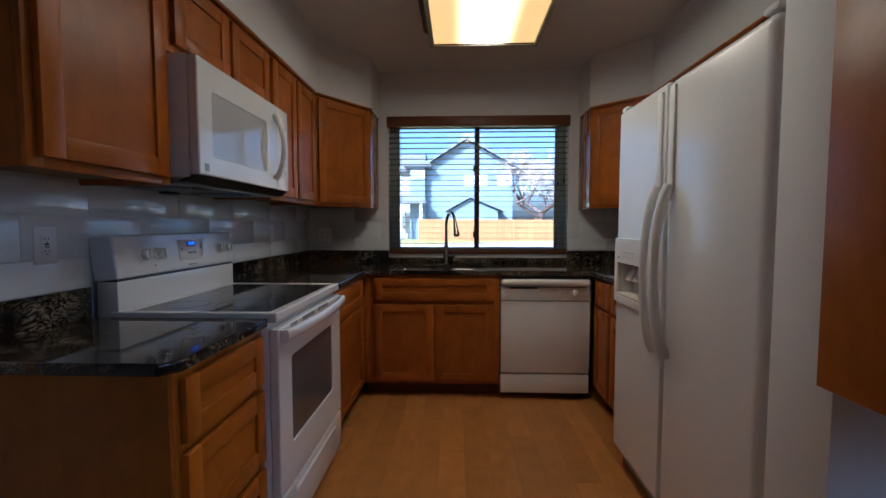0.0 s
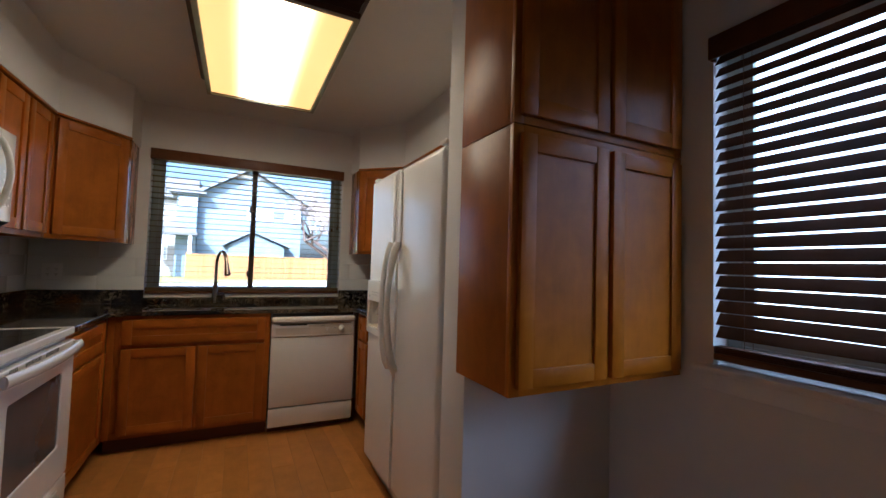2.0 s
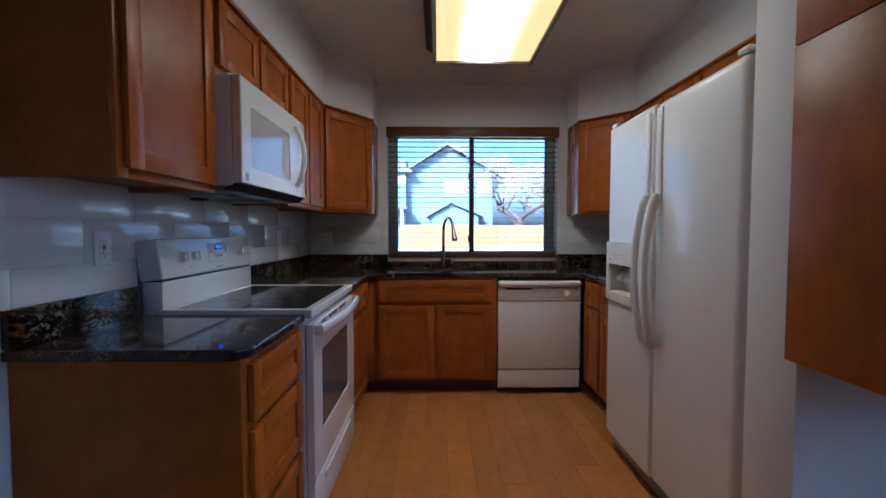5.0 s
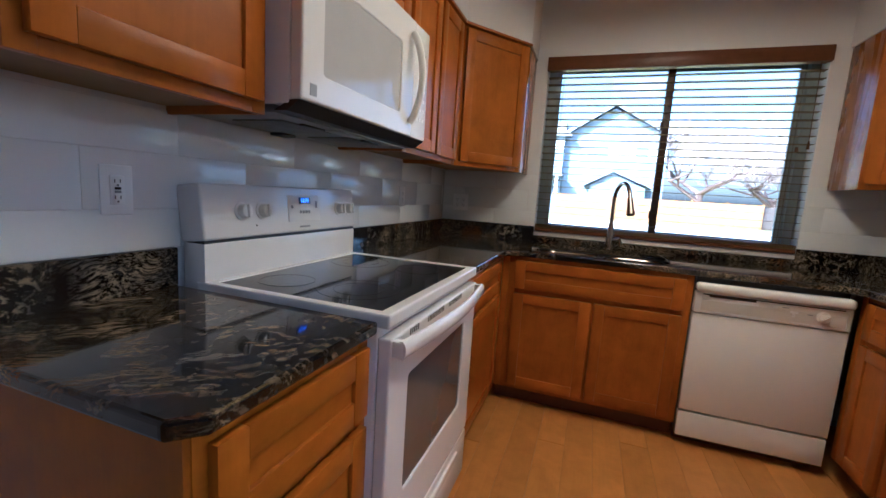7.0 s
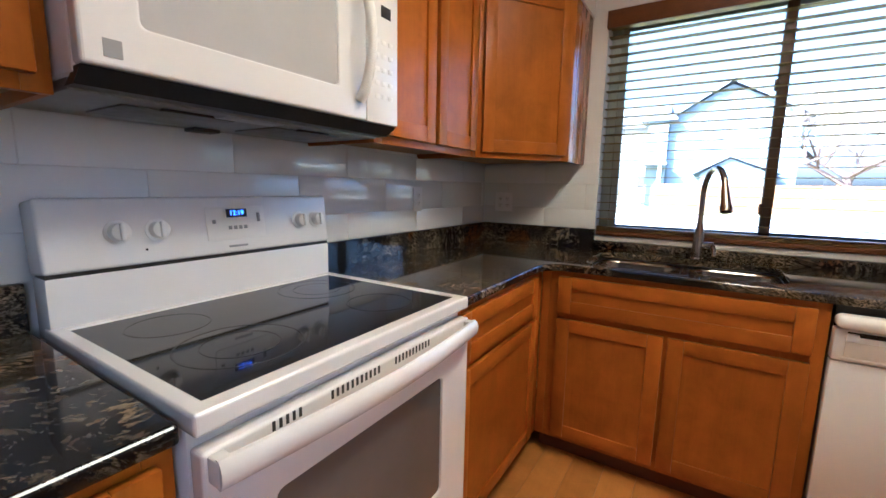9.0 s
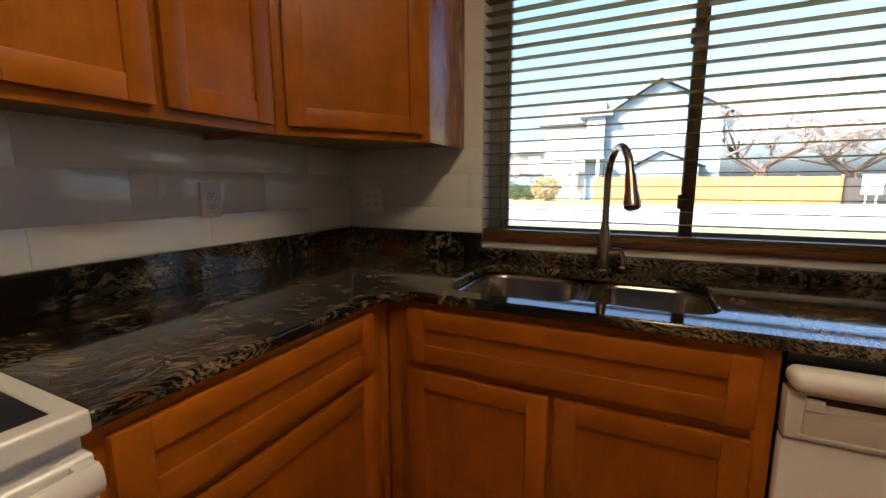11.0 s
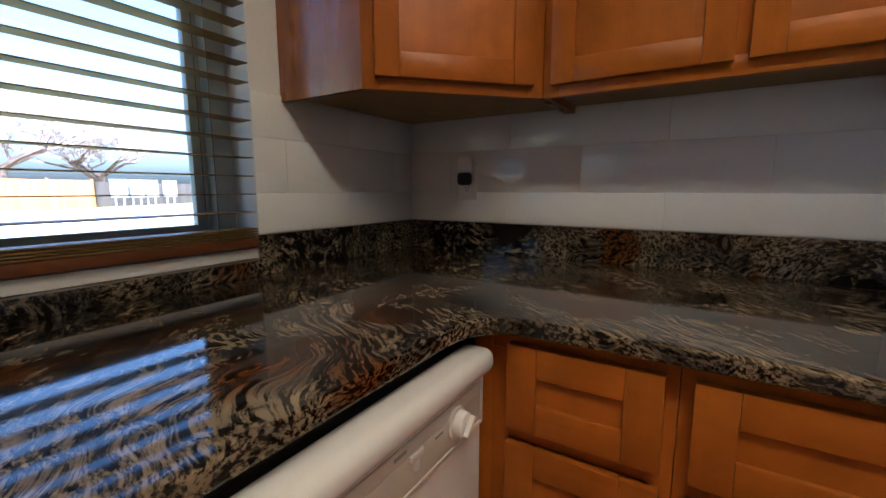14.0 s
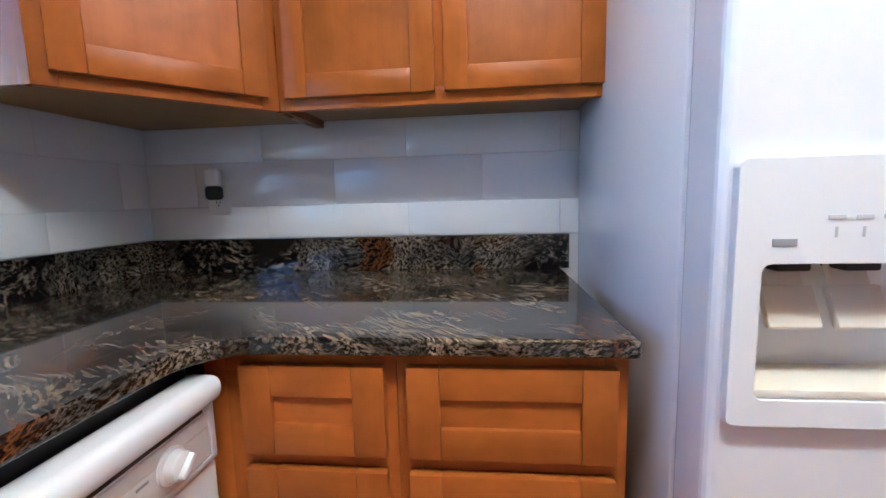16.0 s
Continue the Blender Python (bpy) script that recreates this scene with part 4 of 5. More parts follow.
part("niche_cheek", abox(FX + 0.012, FX + 0.072, NY1 - 0.002, NY1 + 0.004, NZ0, NZ1), "plastic", zd)
for py in (-1.478, -1.556):
    # a bent paddle: a flat root, then a tongue that leans out of the niche
    pm = Matrix.Translation((FX + 0.060, py, NZ1 - 0.012)) @ Matrix.Rotation(radians(26), 4, "Y")
    bm = box(bmesh.new(), -0.006, 0.003, -0.022, 0.022, -0.035, 0.0, 0.002, pm)
    box(bm, -0.009, 0.003, -0.031, 0.031, -0.088, -0.033, 0.004, pm)
    part("paddle", bm, "cream", zd, "cream dispenser paddle")
    part("spout", abox(FX + 0.026, FX + 0.068, py - 0.02, py + 0.02, NZ1 - 0.020, NZ1 - 0.0005, 0.003), "dark", zd)
for i in range(5):
    part("button", abox(FX - 0.0158, FX - 0.0146, -1.498 - i * 0.028, -1.480 - i * 0.028, 1.098, 1.103, 0.0003), "legend", bz)
    part("button_light", abox(FX - 0.0156, FX - 0.0146, -1.491 - i * 0.028, -1.488 - i * 0.028, 1.078, 1.090, 0.0003), "legend", bz)
part("legend", abox(FX - 0.0156, FX - 0.0146, -1.450, -1.424, 1.069, 1.077, 0.0003), "grey", bz)
for yy, par in ((FS + 0.045, zd), (FS - 0.049, fd)):
    hp = []
    for i in range(19):
        q = i / 18
        hp.append((FX - 0.008 - 0.052 * math.sin(math.pi * q) ** 0.6, yy, 0.72 + 0.66 * q))
    part("door_handle", tube(bmesh.new(), hp, [0.014 + 0.008 * abs(i - 9) / 9 for i in range(19)], 12), "plastic", par)
    part("handle_trim", abox(FX - 0.010, FX + 0.002, yy - 0.02, yy + 0.02, 1.38, FZ - 0.03, 0.005), "plastic", par)
for yy in (FY0 + 0.035, FY1 - 0.035):
    part("hinge_cap", abox(FX + 0.006, FX + 0.11, yy - 0.028, yy + 0.028, FZ + 0.0005, FZ + 0.022, 0.008), "plastic", fr)

# ---- ceiling light ----
LX0, LX1, LY0, LY1, LZ = 1.105, 1.785, -2.10, -0.78, 2.382
lamp = thing("ceiling_light", ((LX0 + LX1) / 2, (LY0 + LY1) / 2, CEIL), "dark-wood framed fluorescent ceiling light with glowing amber diffuser", "ceiling light")


def crown(name, a, b, out, mat):
    """A coved frame side from a to b that flares towards the ceiling."""
    prof = [(0.0, LZ - 0.004), (0.004, LZ + 0.022), (-0.004, LZ + 0.03), (0.004, LZ + 0.06), (0.02, LZ + 0.085), (0.045, CEIL - 0.012), (0.05, CEIL - 0.001)]
    back = [(-0.022, CEIL - 0.001), (-0.022, LZ - 0.004)]
    pts = prof + back
    a, b, out = Vector(a), Vector(b), Vector(out)
    along = (b - a).normalized()
    bm = bmesh.new()
    ends = []
    for p, s in ((a, -1), (b, 1)):
        ends.append([bm.verts.new(p + out * o + along * (s * o) + Vector((0, 0, z))) for o, z in pts])
    for i in range(len(pts)):
        j = (i + 1) % len(pts)
        bm.faces.new((ends[0][i], ends[0][j], ends[1][j], ends[1][i]))
    bm.faces.new(list(reversed(ends[0])))
    bm.faces.new(ends[1])
    bmesh.ops.recalc_face_normals(bm, faces=bm.faces[:])
    return part(name, bm, mat, lamp, smooth=False)


crown("frame_side", (LX0, LY0, 0), (LX1, LY0, 0), (0, -1, 0), "walnut")
crown("frame_side", (LX0, LY1, 0), (LX1, LY1, 0), (0, 1, 0), "walnut")
crown("frame_side", (LX0, LY0, 0), (LX0, LY1, 0), (-1, 0, 0), "walnut_y")
crown("frame_side", (LX1, LY0, 0), (LX1, LY1, 0), (1, 0, 0), "walnut_y")
part("lip", slab(bmesh.new(), [rect(LX0 - 0.003, LX1 + 0.003, LY0 - 0.003, LY1 + 0.003), rect(LX0 + 0.0215, LX1 - 0.0215, LY0 + 0.0215, LY1 - 0.0215)], Matrix.Translation((0, 0, LZ - 0.0085)), 0.004), "lip", lamp, "pale olive grey retaining lip", smooth=False)
part("diffuser", abox(LX0 + 0.0225, LX1 - 0.0225, LY0 + 0.0225, LY1 - 0.0225, LZ + 0.004, LZ + 0.010), "diffuser", lamp, "glowing amber acrylic sheet", smooth=False)


# ---- windows and blinds ----
def glazing(name, m, w, h, bar, label, latches=()):
    """A two-light slider in m: outer frame, middle bars and panes."""
    ob = thing(name, m @ Vector((w / 2, 0, 0.03)), label, "window", kind="structure")
    f = 0.048
    part("frame", slab(bmesh.new(), [rect(0, w, 0, h), rect(f, w - f, f, h - f)], m, 0.06), "frame", ob, smooth=False)
    for u0, u1, n0 in ((f, bar + 0.022, 0.03), (bar - 0.022, w - f, 0.004)):
        part("sash", slab(bmesh.new(), [rect(u0 + 0.001, u1 - 0.001, f + 0.001, h - f - 0.001), rect(u0 + 0.034, u1 - 0.034, f + 0.03, h - f - 0.03)], m @ Matrix.Translation((0, 0, n0)), 0.022), "frame", ob, smooth=False)
        p = part("pane", box(bmesh.new(), u0 + 0.033, u1 - 0.033, f + 0.029, h - f - 0.029, n0 + 0.009, n0 + 0.012, 0.0, m), "glass", ob, "clear glass", smooth=False)
        p.visible_shadow = False
    part("meeting_bar", box(bmesh.new(), bar - 0.021, bar + 0.021, f + 0.002, h - f - 0.002, 0.053, 0.062, 0.002, m), "bronze", ob, "brown meeting rail")
    for v in latches:
        part("latch", box(bmesh.new(), bar - 0.034, bar - 0.016, v - 0.026, v + 0.026, 0.0615, 0.076, 0.004, m), "bronze", ob, "dark sash latch")
    return ob


def blind(name, m, w, z0, z1, tilt, pitch, flat, vflat, label):
    """A wooden slatted blind in m (u along, v up from the floor, n into the room)."""
    ob = thing(name, m @ Vector((w / 2, z1, 0)), label, "blind")
    n = int((z1 - 0.075 - (z0 + 0.06)) / pitch) + 1
    base = mesh_of("slat", box(bmesh.new(), 0, w, -0.0013, 0.0013, -0.024, 0.024, 0.0008, None, 1), flat)
    for i in range(n):
        v = z1 - 0.075 - i * pitch
        s = new("slat", base)
        s.parent = ob
        s.matrix_parent_inverse = whole(ob).inverted()
        s.matrix_basis = m @ Matrix.Translation((random.uniform(-0.001, 0.001), v, 0)) @ Matrix.Rotation(radians(tilt + random.uniform(-1.2, 1.2)), 4, "X")
    part("bottom_rail", box(bmesh.new(), 0, w, z0, z0 + 0.024, -0.026, 0.026, 0.004, m), vflat, ob)
    for k in range(4):
        part("stacked_slat", box(bmesh.new(), 0, w, z0 + 0.0255 + k * 0.006, z0 + 0.0295 + k * 0.006, -0.024, 0.024, 0.001, m), flat, ob)
    part("head_rail", box(bmesh.new(), 0.005, w - 0.005, z1 - 0.045, z1 - 0.003, -0.026, 0.022, 0.002, m), flat, ob)
    for u in (0.10, w * 0.5, w - 0.10):
        for nn in (-0.0255, 0.0255):
            part("ladder_cord", tube(bmesh.new(), [m @ Vector((u, z0 + 0.01, nn)), m @ Vector((u, z1 - 0.04, nn))], 0.0009, 5), "cord", ob)
    part("valance", box(bmesh.new(), -0.012, w + 0.012, z1 - 0.078, z1 + 0.006, 0.028, 0.040, 0.004, m), vflat, ob, "wooden valance board")
    for u in (-0.012, w + 0.0005):
        part("valance_return", box(bmesh.new(), u, u + 0.0115, z1 - 0.078, z1 + 0.006, 0.0, 0.0275, 0.002, m), vflat, ob)
    return ob


glazing("window_1", face((WX0 + 0.004, 0.145, WZ0 + 0.02), (1, 0)), WX1 - WX0 - 0.008, WZ1 - WZ0 - 0.024, 0.75, "sliding window with grey green frame above the sink", (0.19, 0.75))
bw = face((WX0 + 0.008, 0.012, 0), (1, 0))
kb = blind("window_blind", bw, WX1 - WX0 - 0.016, 0.988, 2.13, 0, 0.0445, "blind", "valance", "dark wooden slatted blind, slats open, above the sink")
wand = part("tilt_cord", tube(bmesh.new(), [bw @ Vector((WX1 - WX0 - 0.055, 2.05, 0.032)), bw @ Vector((WX1 - WX0 - 0.05, 1.62, 0.034))], 0.0018, 6), "cord", kb)
part("tassel", tube(bmesh.new(), [bw @ Vector((WX1 - WX0 - 0.05, 1.625, 0.034)), bw @ Vector((WX1 - WX0 - 0.05, 1.58, 0.034))], [0.004, 0.008], 10), "cord", kb, "wooden cord tassel")
part("cord_lock", tube(bmesh.new(), [bw @ Vector((WX1 - WX0 - 0.10, 1.59, 0.032)), bw @ Vector((WX1 - WX0 - 0.10, 1.565, 0.034))], [0.007, 0.009], 10), "cord", kb)
solid("window_stool", abox(WX0 + 0.002, WX1 - 0.002, 0.002, 0.14, 0.957, 0.984, 0.002), "trim", "white strip below the blind", "window sill", "structure")

glazing("window_2", face((W + 0.14, V1 - 0.004, VZ0 + 0.02), (0, -1)), V1 - V0 - 0.008, VZ1 - VZ0 - 0.024, 0.76, "sliding side window behind a wooden blind")
sw = face((W + 0.012, V1 - 0.008, 0), (0, -1))
blind("window_blind", sw, V1 - V0 - 0.016, VZ0 + 0.02, VZ1 - 0.004, 55, 0.0445, "blind_shaded_y", "valance_y", "dark wooden slatted blind, slats half closed, on the side window")
sill = thing("window_stool", (W, (V0 + V1) / 2, VZ0), "white painted wooden window sill with apron", "window sill", kind="structure")
part("stool", abox(W - 0.05, W + 0.13, V0 - 0.05, V1 + 0.05, VZ0 - 0.022, VZ0 - 0.0005, 0.004), "trim", sill)
part("apron", abox(W - 0.018, W - 0.001, V0 - 0.03, V1 + 0.03, VZ0 - 0.085, VZ0 - 0.0225, 0.004), "trim", sill)


# ---- outlets ----
def outlet(m, label, w=0.072, gangs=1):
    ob = thing("outlet", m @ Vector((0, -0.058, 0)), label, "outlet", "outlets")
    part("plate", box(bmesh.new(), -w / 2, w / 2, -0.058, 0.058, 0.0005, 0.006, 0.0025, m), "plate", ob)
    for g in range(gangs):
        u = (g - (gangs - 1) / 2) * 0.046
        r = part("receptacle", box(bmesh.new(), u - 0.0165, u + 0.0165, -0.034, 0.034, 0.006, 0.0085, 0.0015, m), "plate", ob)
        for v in (-0.019, 0.019):
            for du in (-0.006, 0.006):
                part("slot", box(bmesh.new(), u + du - 0.001, u + du + 0.001, v - 0.002, v + 0.006, 0.0085, 0.0088, 0.0, m), "dark", r)
            part("slot", box(bmesh.new(), u - 0.002, u + 0.002, v - 0.010, v - 0.006, 0.0085, 0.0088, 0.0, m), "dark", r)
    return ob


TT = 0.0085     # face of the tiles from the wall
o1 = outlet(face((TT, -2.280, 1.168), (0, 1)), "white outlet with test buttons on the tiles beside the stove")
m1 = face((TT, -2.280, 1.168), (0, 1))
for v in (-0.004, 0.004):
    part("test_button", box(bmesh.new(), -0.007, 0.007, v - 0.003, v + 0.003, 0.0085, 0.0098, 0.0005, m1), "grey" if v < 0 else "dark", o1)
outlet(face((TT, -0.735, 1.172), (0, 1)), "white outlet on the tiles beside the corner")
outlet(face((0.145, -TT, 1.15), (1, 0)), "white double switch plate on the tiles below the corner cabinet", 0.115, 2)
m3 = face((W - TT, -0.255, 1.155), (0, -1))
outlet(m3, "white outlet on the tiles with a plug-in night light")
nl = thing("night_light", m3 @ Vector((0, 0.0, 0.009)), "white plug-in night light with black lower half", "night light")
part("housing", box(bmesh.new(), -0.024, 0.024, 0.035, 0.088, 0.0095, 0.04, 0.008, m3, 3), "plate", nl)
part("sensor_cover", box(bmesh.new(), -0.025, 0.025, -0.009, 0.0345, 0.0092, 0.042, 0.012, m3, 4), "dark", nl, "black lower half")


# ---- outdoors ----
GZ = -0.12
def quad_slab(pts, z0, z1):
    return slab(bmesh.new(), [pts], Matrix.Translation((0, 0, z0)), z1 - z0)


solid("road", quad_slab([(-70, -2.5), (70, 28.5), (62, 50), (18, 35.5), (-3.8, 23.5), (-70, 7)], GZ - 0.2, GZ + 0.02), "concrete", "pale sunlit concrete road", "road", "structure", smooth=False)


def far_window(parent, m, w, h):
    wdw = part("window", slab(bmesh.new(), [rect(-w / 2, w / 2, -h / 2, h / 2), rect(-w / 2 + 0.08, w / 2 - 0.08, -h / 2 + 0.08, h / 2 - 0.08)], m, 0.06), "trim", parent, smooth=False)
    part("pane", box(bmesh.new(), -w / 2 + 0.07, w / 2 - 0.07, -h / 2 + 0.07, h / 2 - 0.07, 0.0, 0.02, 0, m), "pane", wdw, smooth=False)
    part("muntin", box(bmesh.new(), -0.025, 0.025, -h / 2 + 0.08, h / 2 - 0.08, 0.02, 0.05, 0, m), "trim", wdw, smooth=False)
    part("muntin", box(bmesh.new(), -w / 2 + 0.08, w / 2 - 0.08, -0.025, 0.025, 0.02, 0.049, 0, m), "trim", wdw, smooth=False)


house = thing("house", (2.4, 42, GZ), "two-storey blue grey house with shingled gable roof across the road", "house")
HY = 37.5
part("wall", prism_y(bmesh.new(), [(-1.9, GZ), (6.6, GZ), (6.6, 7.1), (2.1, 9.5), (-1.9, 7.1)], HY, 50), "siding", house, smooth=False)
for a, b in (((-2.6, 6.75), (2.1, 9.72)), ((7.3, 6.75), (2.1, 9.72))):
    part("roof", prism_y(bmesh.new(), [a, b, (b[0], b[1] + 0.22), (a[0], a[1] + 0.22)], HY - 0.6, 50.5), "roof", house, smooth=False)
    part("fascia", prism_y(bmesh.new(), [(a[0], a[1] - 0.12), (b[0], b[1] - 0.12), (b[0], b[1] + 0.18), (a[0], a[1] + 0.18)], HY - 0.72, HY - 0.602), "fascia", house, smooth=False)
part("wing", abox(-7.2, -1.92, HY + 0.8, 49, GZ, 6.6), "siding_b", house, smooth=False)
part("wing_roof", prism_y(bmesh.new(), [(-7.8, 6.6), (-1.95, 6.6), (-1.95, 8.3), (-6.4, 8.3)], HY + 0.2, 49.4), "roof", house, smooth=False)
part("bay", abox(-3.4, -1.93, HY - 0.8, HY + 0.79, GZ, 6.9), "siding", house, smooth=False)
part("bay_roof", prism_y(bmesh.new(), [(-4.0, 6.9), (-1.3, 6.9), (-1.3, 7.1), (-2.6, 7.75), (-4.0, 7.1)], HY - 1.3, HY + 0.79), "roof", house, smooth=False)
part("porch_roof", prism_y(bmesh.new(), [(-6.2, 3.3), (-1.7, 3.3), (-1.7, 3.5), (-3.2, 4.3), (-6.2, 3.6)], HY - 2.6, HY - 0.82), "roof", house, smooth=False)
for px in (-5.8, -4.1, -2.2):
    part("porch_post", abox(px - 0.12, px + 0.12, HY - 2.4, HY - 2.15, GZ, 3.29), "trim", house, smooth=False)
for m, w, h in ((face((-2.6, HY - 0.83, 6.15), (1, 0)), 1.3, 0.75), (face((3.0, HY - 0.03, 5.6), (1, 0)), 2.2, 1.1), (face((5.8, HY - 0.03, 5.6), (1, 0)), 1.4, 1.1), (face((-4.8, HY + 0.77, 2.0), (1, 0)), 1.4, 1.6)):
    far_window(house, m, w, h)
part("vent_pipe", abox(2.9, 3.02, 41, 41.12, 9.4, 10.1), "dark", house, smooth=False)

shed = thing("garage", (3.0, 36.2, GZ), "small grey gabled garage behind the fence", "garage")
part("wall", prism_y(bmesh.new(), [(0.6, GZ), (5.0, GZ), (5.0, 2.6), (2.4, 3.75), (0.6, 2.6)], 35.4, 37.4), "siding", shed, smooth=False)
for a in ((0.1, 2.55), (5.5, 2.55)):
    part("roof", prism_y(bmesh.new(), [a, (2.4, 3.82), (2.4, 4.0), (a[0], a[1] + 0.18)], 35.0, 37.45), "fascia", shed, smooth=False)

apt = thing("apartment_house", (-17, 52, GZ), "long two-storey grey beige house with shingled roof beyond the lawn", "house")
part("wall", abox(-38, -8.6, 50, 60, GZ, 5.1), "siding_b", apt, smooth=False)
part("roof", slab(bmesh.new(), [[(-1.0, 0.0), (11.0, 0.0), (9.0, 1.5), (1.0, 1.5)]], face((-38.5, 50, 5.1), (0, 1)), 30.0), "roof", apt, smooth=False)
for x in (-31, -27, -23, -19, -15, -11):
    far_window(apt, face((x, 49.97, 4.2), (1, 0)), 1.4, 0.9)
part("garage_wing", abox(-37, -9.4, 46.5, 49.9, GZ, 2.5), "siding", apt, smooth=False)
part("wing_roof", slab(bmesh.new(), [[(-0.5, 0.0), (3.9, 0.0), (3.9, 0.9)]], face((-37.4, 46.5, 2.5), (0, 1)), 28.4), "roof", apt, smooth=False)
garden_wall = solid("garden_wall", abox(-12, -7.0, 40.2, 40.5, GZ, 0.9), "brick_red", "low red brick garden wall", "wall")

# cedar fence, board by board
fence = thing("fence", (6.5, 32.5, GZ), "sunlit orange cedar board fence along the road", "fence")
f0, f1 = Vector((-1.9, 30.4, 0)), Vector((13.2, 34.7, 0))
ln = (f1 - f0).length
fm = face(f0, f1 - f0)
board = mesh_of("board", abox(0, 0.138, 0, 1.86, 0, 0.02, 0.0), "cedar")
n = int(ln / 0.142)
for i in range(n):
    s = new("board", board)
    s.parent = fence
    s.matrix_parent_inverse = whole(fence).inverted()
    s.matrix_basis = fm @ Matrix.Translation((i * 0.142, GZ + random.uniform(-0.02, 0.0), random.uniform(-0.004, 0.004)))
for v in (0.4, 1.5):
    part("fence_rail", box(bmesh.new(), 0, ln, GZ + v, GZ + v + 0.09, -0.05, -0.006, 0, fm), "cedar", fence, smooth=False)
for i in range(7):
    part("post", box(bmesh.new(), i * ln / 6 - 0.05, i * ln / 6 + 0.05, GZ - 0.05, GZ + 1.95, -0.155, -0.051, 0, fm), "cedar", fence, smooth=False)
fence2 = thing("fence", (20, 40, GZ), "dark weathered board fence behind the meter boxes", "fence")
g0, g1 = Vector((13.3, 35.0, 0)), Vector((30, 43, 0))
gm = face(g0, g1 - g0)
board2 = mesh_of("board", abox(0, 0.138, 0, 1.75, 0, 0.02, 0.0), "dark_fence")
for i in range(int((g1 - g0).length / 0.142)):
    s = new("board", board2)
    s.parent = fence2
    s.matrix_parent_inverse = whole(fence2).inverted()
    s.matrix_basis = gm @ Matrix.Translation((i * 0.142, GZ + random.uniform(-0.02, 0.0), random.uniform(-0.004, 0.004)))


def meter_box(x, y, s=1.0):
    ob = thing("meter_box", (x, y, GZ), "grey metal utility box on posts beside the road", "utility box", "utility boxes")
    part("cabinet", abox(x - 0.45 * s, x + 0.45 * s, y - 0.2, y + 0.2, 0.55, 1.75, 0.02), "meter", ob)
    part("lid", abox(x - 0.47 * s, x + 0.47 * s, y - 0.22, y + 0.22, 1.751, 1.80, 0.01), "meter", ob)
    for d in (-0.25, 0.25):
        part("post", abox(x + d - 0.04, x + d + 0.04, y - 0.04, y + 0.04, GZ - 0.05, 0.549), "meter", ob)


for x, y in ((14.1, 33.2), (15.4, 33.9), (16.6, 34.5), (18.4, 35.5)):
    meter_box(x, y)


# trees and shrubs
def bare_tree(name, at, height, spread, seed, label, levels=6, least=0.0):
    rnd = random.Random(seed)
    ob = thing(name, at, label, "tree")
    limbs, twigs = bmesh.new(), bmesh.new()

    def grow(p, d, length, r, lev):
        bend = Vector((rnd.uniform(-1, 1), rnd.uniform(-1, 1), rnd.uniform(-0.3, 0.6))) * 0.18
        mid = p + d * length * 0.5 + bend * length * 0.3
        q = p + (d + bend).normalized() * length
        tube(limbs if lev < 3 else twigs, [p, mid, q], [max(r, least), max(r * 0.8, least), max(r * 0.62, least)], 6 if lev < 3 else 3)
        if lev >= levels:
            return
        for k in range(3):
            a = Vector((rnd.uniform(-1, 1) * spread, rnd.uniform(-1, 1) * spread, rnd.uniform(-0.15, 0.75)))
            nd = (d * 0.75 + a).normalized()
            grow(p.lerp(q, rnd.uniform(0.55, 1.0)), nd, length * rnd.uniform(0.62, 0.82), r * 0.58, lev + 1)

    base = Vector(at)
    trunk_top = base + Vector((0, 0, height * 0.2))
    part("trunk", tube(bmesh.new(), [base - Vector((0, 0, 0.1)), base + Vector((0.03, 0, height * 0.1)), trunk_top], [height * 0.035, height * 0.026, height * 0.022], 10), "bark", ob)
    for k in range(5):
        a = 2 * math.pi * k / 5 + rnd.uniform(-0.3, 0.3)
        grow(trunk_top - Vector((0, 0, 0.05 * height * (k % 2))), Vector((math.cos(a) * spread, math.sin(a) * spread, 0.75)).normalized(), height * 0.25, height * 0.015, 1)
    part("limb", limbs, "bark", ob)
    part("crown", twigs, "twig", ob, "crown of fine bare twigs")
    return ob


bare_tree("tree", (9.6, 38.6, GZ), 13.0, 1.35, 3, "bare spreading tree with pale pinkish twigs behind the fence", 7, 0.016)
bare_tree("tree", (8.3, -4.4, GZ), 6.5, 0.9, 8, "bare tree outside the side window", 7)
bare_tree("tree", (16.4, 42.5, GZ), 11.5, 1.3, 5, "bare spreading tree with pale pinkish twigs behind the fence", 7, 0.016)
bare_tree("tree", (-12.5, 43, GZ), 6.0, 1.0, 11, "bare tree on the far lawn", 6)
bare_tree("tree", (-17.5, 41, GZ), 6.6, 1.0, 12, "bare tree on the far lawn", 6)
bare_tree("tree", (-8.8, 45, GZ), 5.0, 1.0, 13, "bare tree on the far lawn", 6)


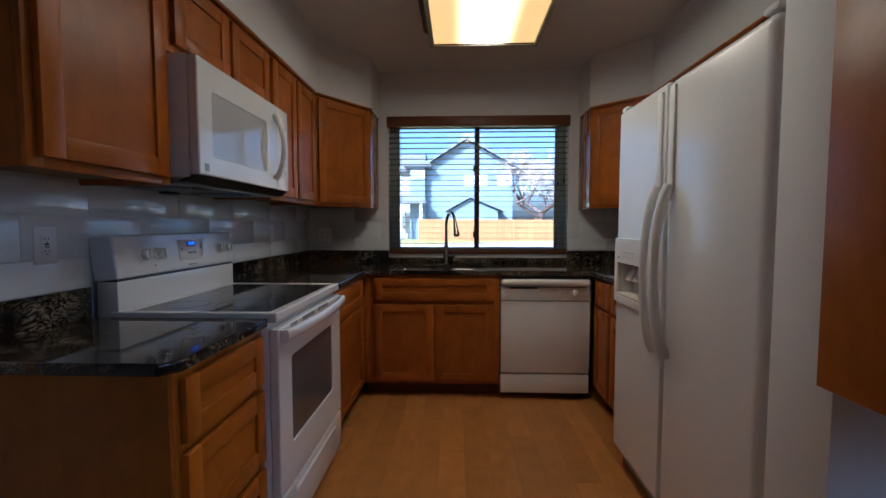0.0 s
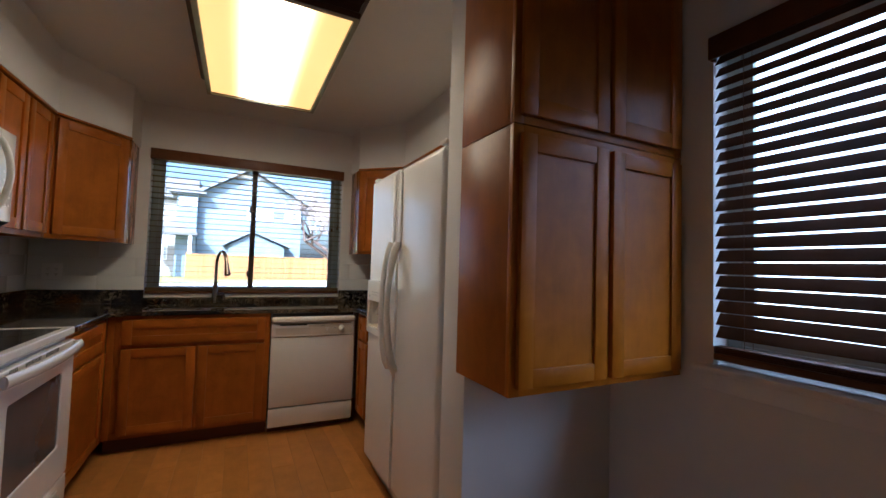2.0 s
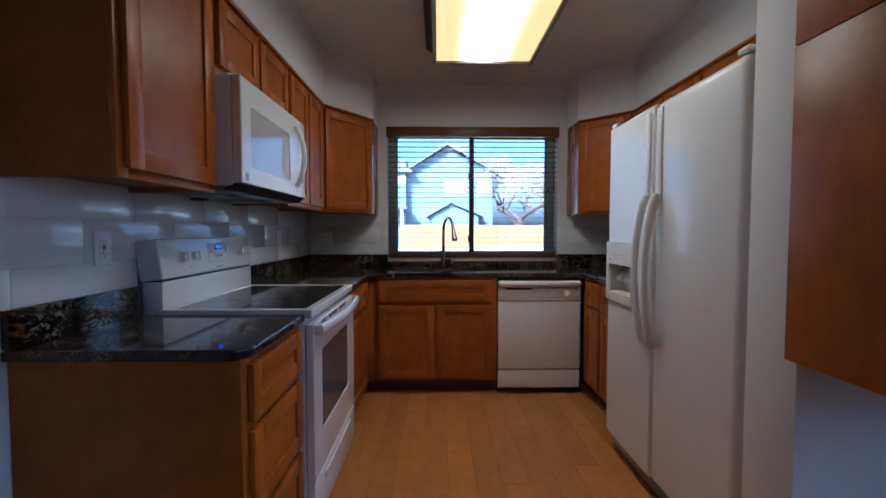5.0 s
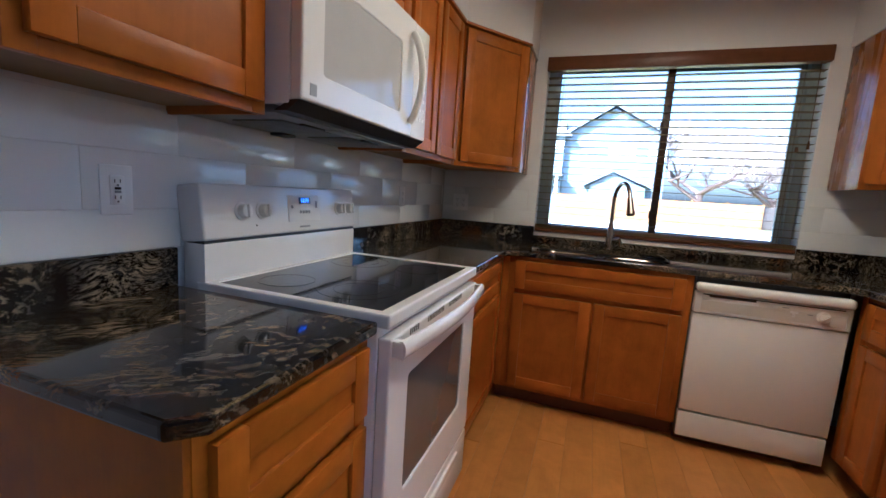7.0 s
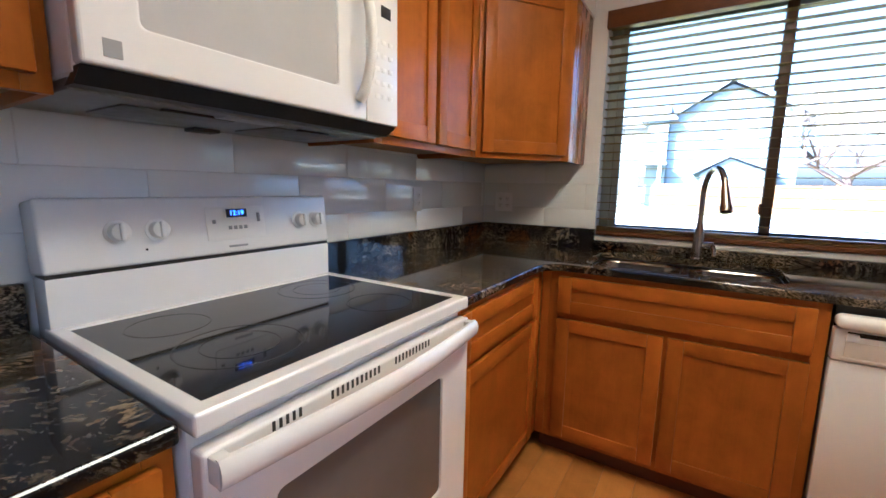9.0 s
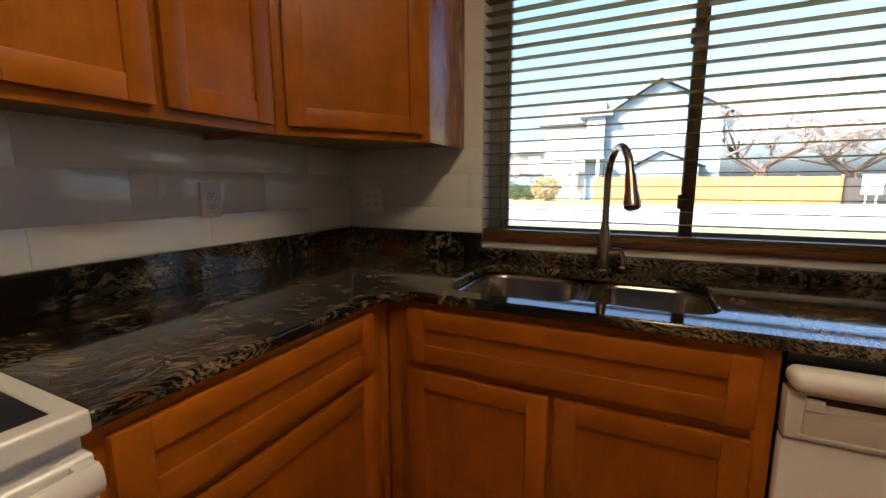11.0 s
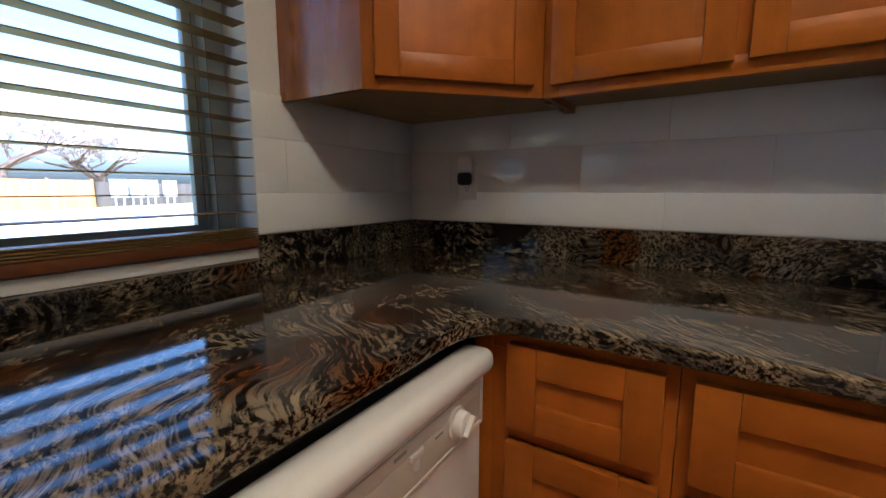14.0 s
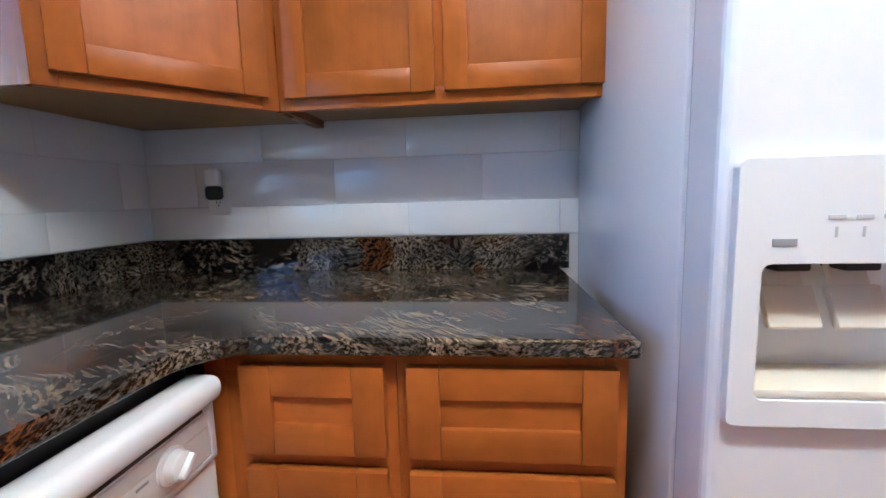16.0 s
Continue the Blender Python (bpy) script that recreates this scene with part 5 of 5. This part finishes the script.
def shrub(name, at, r, mat, seed, label, squash=0.85):
    rnd = random.Random(seed)
    ob = thing(name, at, label, "shrub")
    part("stem", tube(bmesh.new(), [Vector(at) - Vector((0, 0, 0.05)), Vector(at) + Vector((0, 0, r))], [0.06, 0.03], 6), "bark", ob)
    bm = bmesh.new()
    for i in range(2600):
        v = Vector((rnd.gauss(0, 1), rnd.gauss(0, 1), rnd.gauss(0, 1))).normalized() * r * rnd.uniform(0.55, 1.0) * (1 + 0.12 * math.sin(5 * rnd.random()))
        c = Vector(at) + Vector((v.x, v.y, max(0.03, (v.z + r) * squash)))
        a = Vector((rnd.uniform(-1, 1), rnd.uniform(-1, 1), rnd.uniform(-1, 1))).normalized() * r * 0.07
        b = a.orthogonal().normalized() * r * 0.035
        bm.faces.new([bm.verts.new(c - a), bm.verts.new(c + b), bm.verts.new(c + a), bm.verts.new(c - b)])
    part("foliage", bm, mat, ob, smooth=False)
    return ob


shrub("shrub", (-9.1, 35.5, GZ), 0.85, "leaf", 1, "round clipped evergreen shrub on the lawn")
shrub("shrub", (-7.8, 35.2, GZ), 0.75, "leaf", 2, "round clipped evergreen shrub on the lawn")
for sx, sy, sr, sd in ((-14.0, 40.5, 1.0, 5), (-11.2, 41.0, 0.9, 6), (-9.6, 40.8, 0.8, 7)):
    shrub("shrub", (sx, sy, GZ), sr, "leaf", sd, "dark evergreen shrub before the far house")
shrub("shrub", (-6.0, 33.8, GZ), 1.25, "dry_leaf", 3, "large dry straw-coloured shrub on the lawn")

# ---- tiles ----
tile_rows = [(1.020, 1.1215), (1.1235, 1.2615), (1.2635, 1.372)]


def tiled(name, m, u0, u1, joints, label):
    """A tiled wall strip in m: a thin bed with each tile a piece on it. joints: one joint's place in each row."""
    bed = solid(name, box(bmesh.new(), u0, u1, 1.019, 1.374, 0.0004, 0.0068, 0.0, m), "grout", label, "tiles", "structure", smooth=False)
    cache = {}
    for (z0, z1), j in zip(tile_rows, joints):
        cuts = [u0] + [c for k in range(-12, 13) if u0 + 0.01 < (c := j + 0.46 * k) < u1 - 0.01] + [u1]
        for a, b in zip(cuts, cuts[1:]):
            key = (round(b - a, 3), z0)
            if key not in cache:
                cache[key] = mesh_of("tile", abox(0.001, b - a - 0.001, 0, z1 - z0, 0, 0.0083, 0.0012), "tile", True)
            s = new("tile", cache[key])
            s.parent = bed
            s.matrix_basis = m @ Matrix.Translation((a, z0, random.uniform(-0.0002, 0.0002))) @ Matrix.Rotation(radians(random.uniform(-0.02, 0.02)), 4, "Y")
    return bed


tiled("tiles_west", face((0, 0, 0), (0, 1)), -2.61, -0.009, (-1.20, -0.97, -1.20), "glossy white long wall tiles behind the stove")
tiled("tiles_north", face((0, 0, 0), (1, 0)), 0.0003, WX0 + 0.003, (0.40, 0.17, 0.40), "glossy white long wall tiles beside the window")
tiled("tiles_north", face((0, 0, 0), (1, 0)), WX1 - 0.003, W - 0.0003, (2.52, 2.75, 2.52), "glossy white long wall tiles beside the window")
tiled("tiles_east", face((W, 0, 0), (0, -1)), 0.009, 1.385, (0.87, 1.10, 0.87), "glossy white long wall tiles beside the fridge")

# ---- floor planks ----
floor = solid("floor", abox(0, W, BACK, -0.001, -0.0158, -0.0125), "seam", "warm honey bamboo plank floor", "floor", "structure", smooth=False)
PW, PL = 0.132, 1.55
plank_mesh = {}
x, row = 0.0, 0
while x < W - 0.001:
    w = min(PW, W - x)
    y = BACK + (row * 0.57 % PL) - PL
    while y < -0.002:
        a, b = max(y, BACK), min(y + PL, -0.002)
        if b - a > 0.02:
            key = (round(w, 4), round(b - a, 3))
            if key not in plank_mesh:
                plank_mesh[key] = mesh_of("plank", abox(0.0004, w - 0.0004, 0.0005, b - a - 0.0005, -0.012, 0, 0.0008, None, 1), "plank")
            s = new("plank", plank_mesh[key])
            s.parent = floor
            s.matrix_basis = Matrix.Translation((x, a, 0))
        y += PL
    x += PW
    row += 1
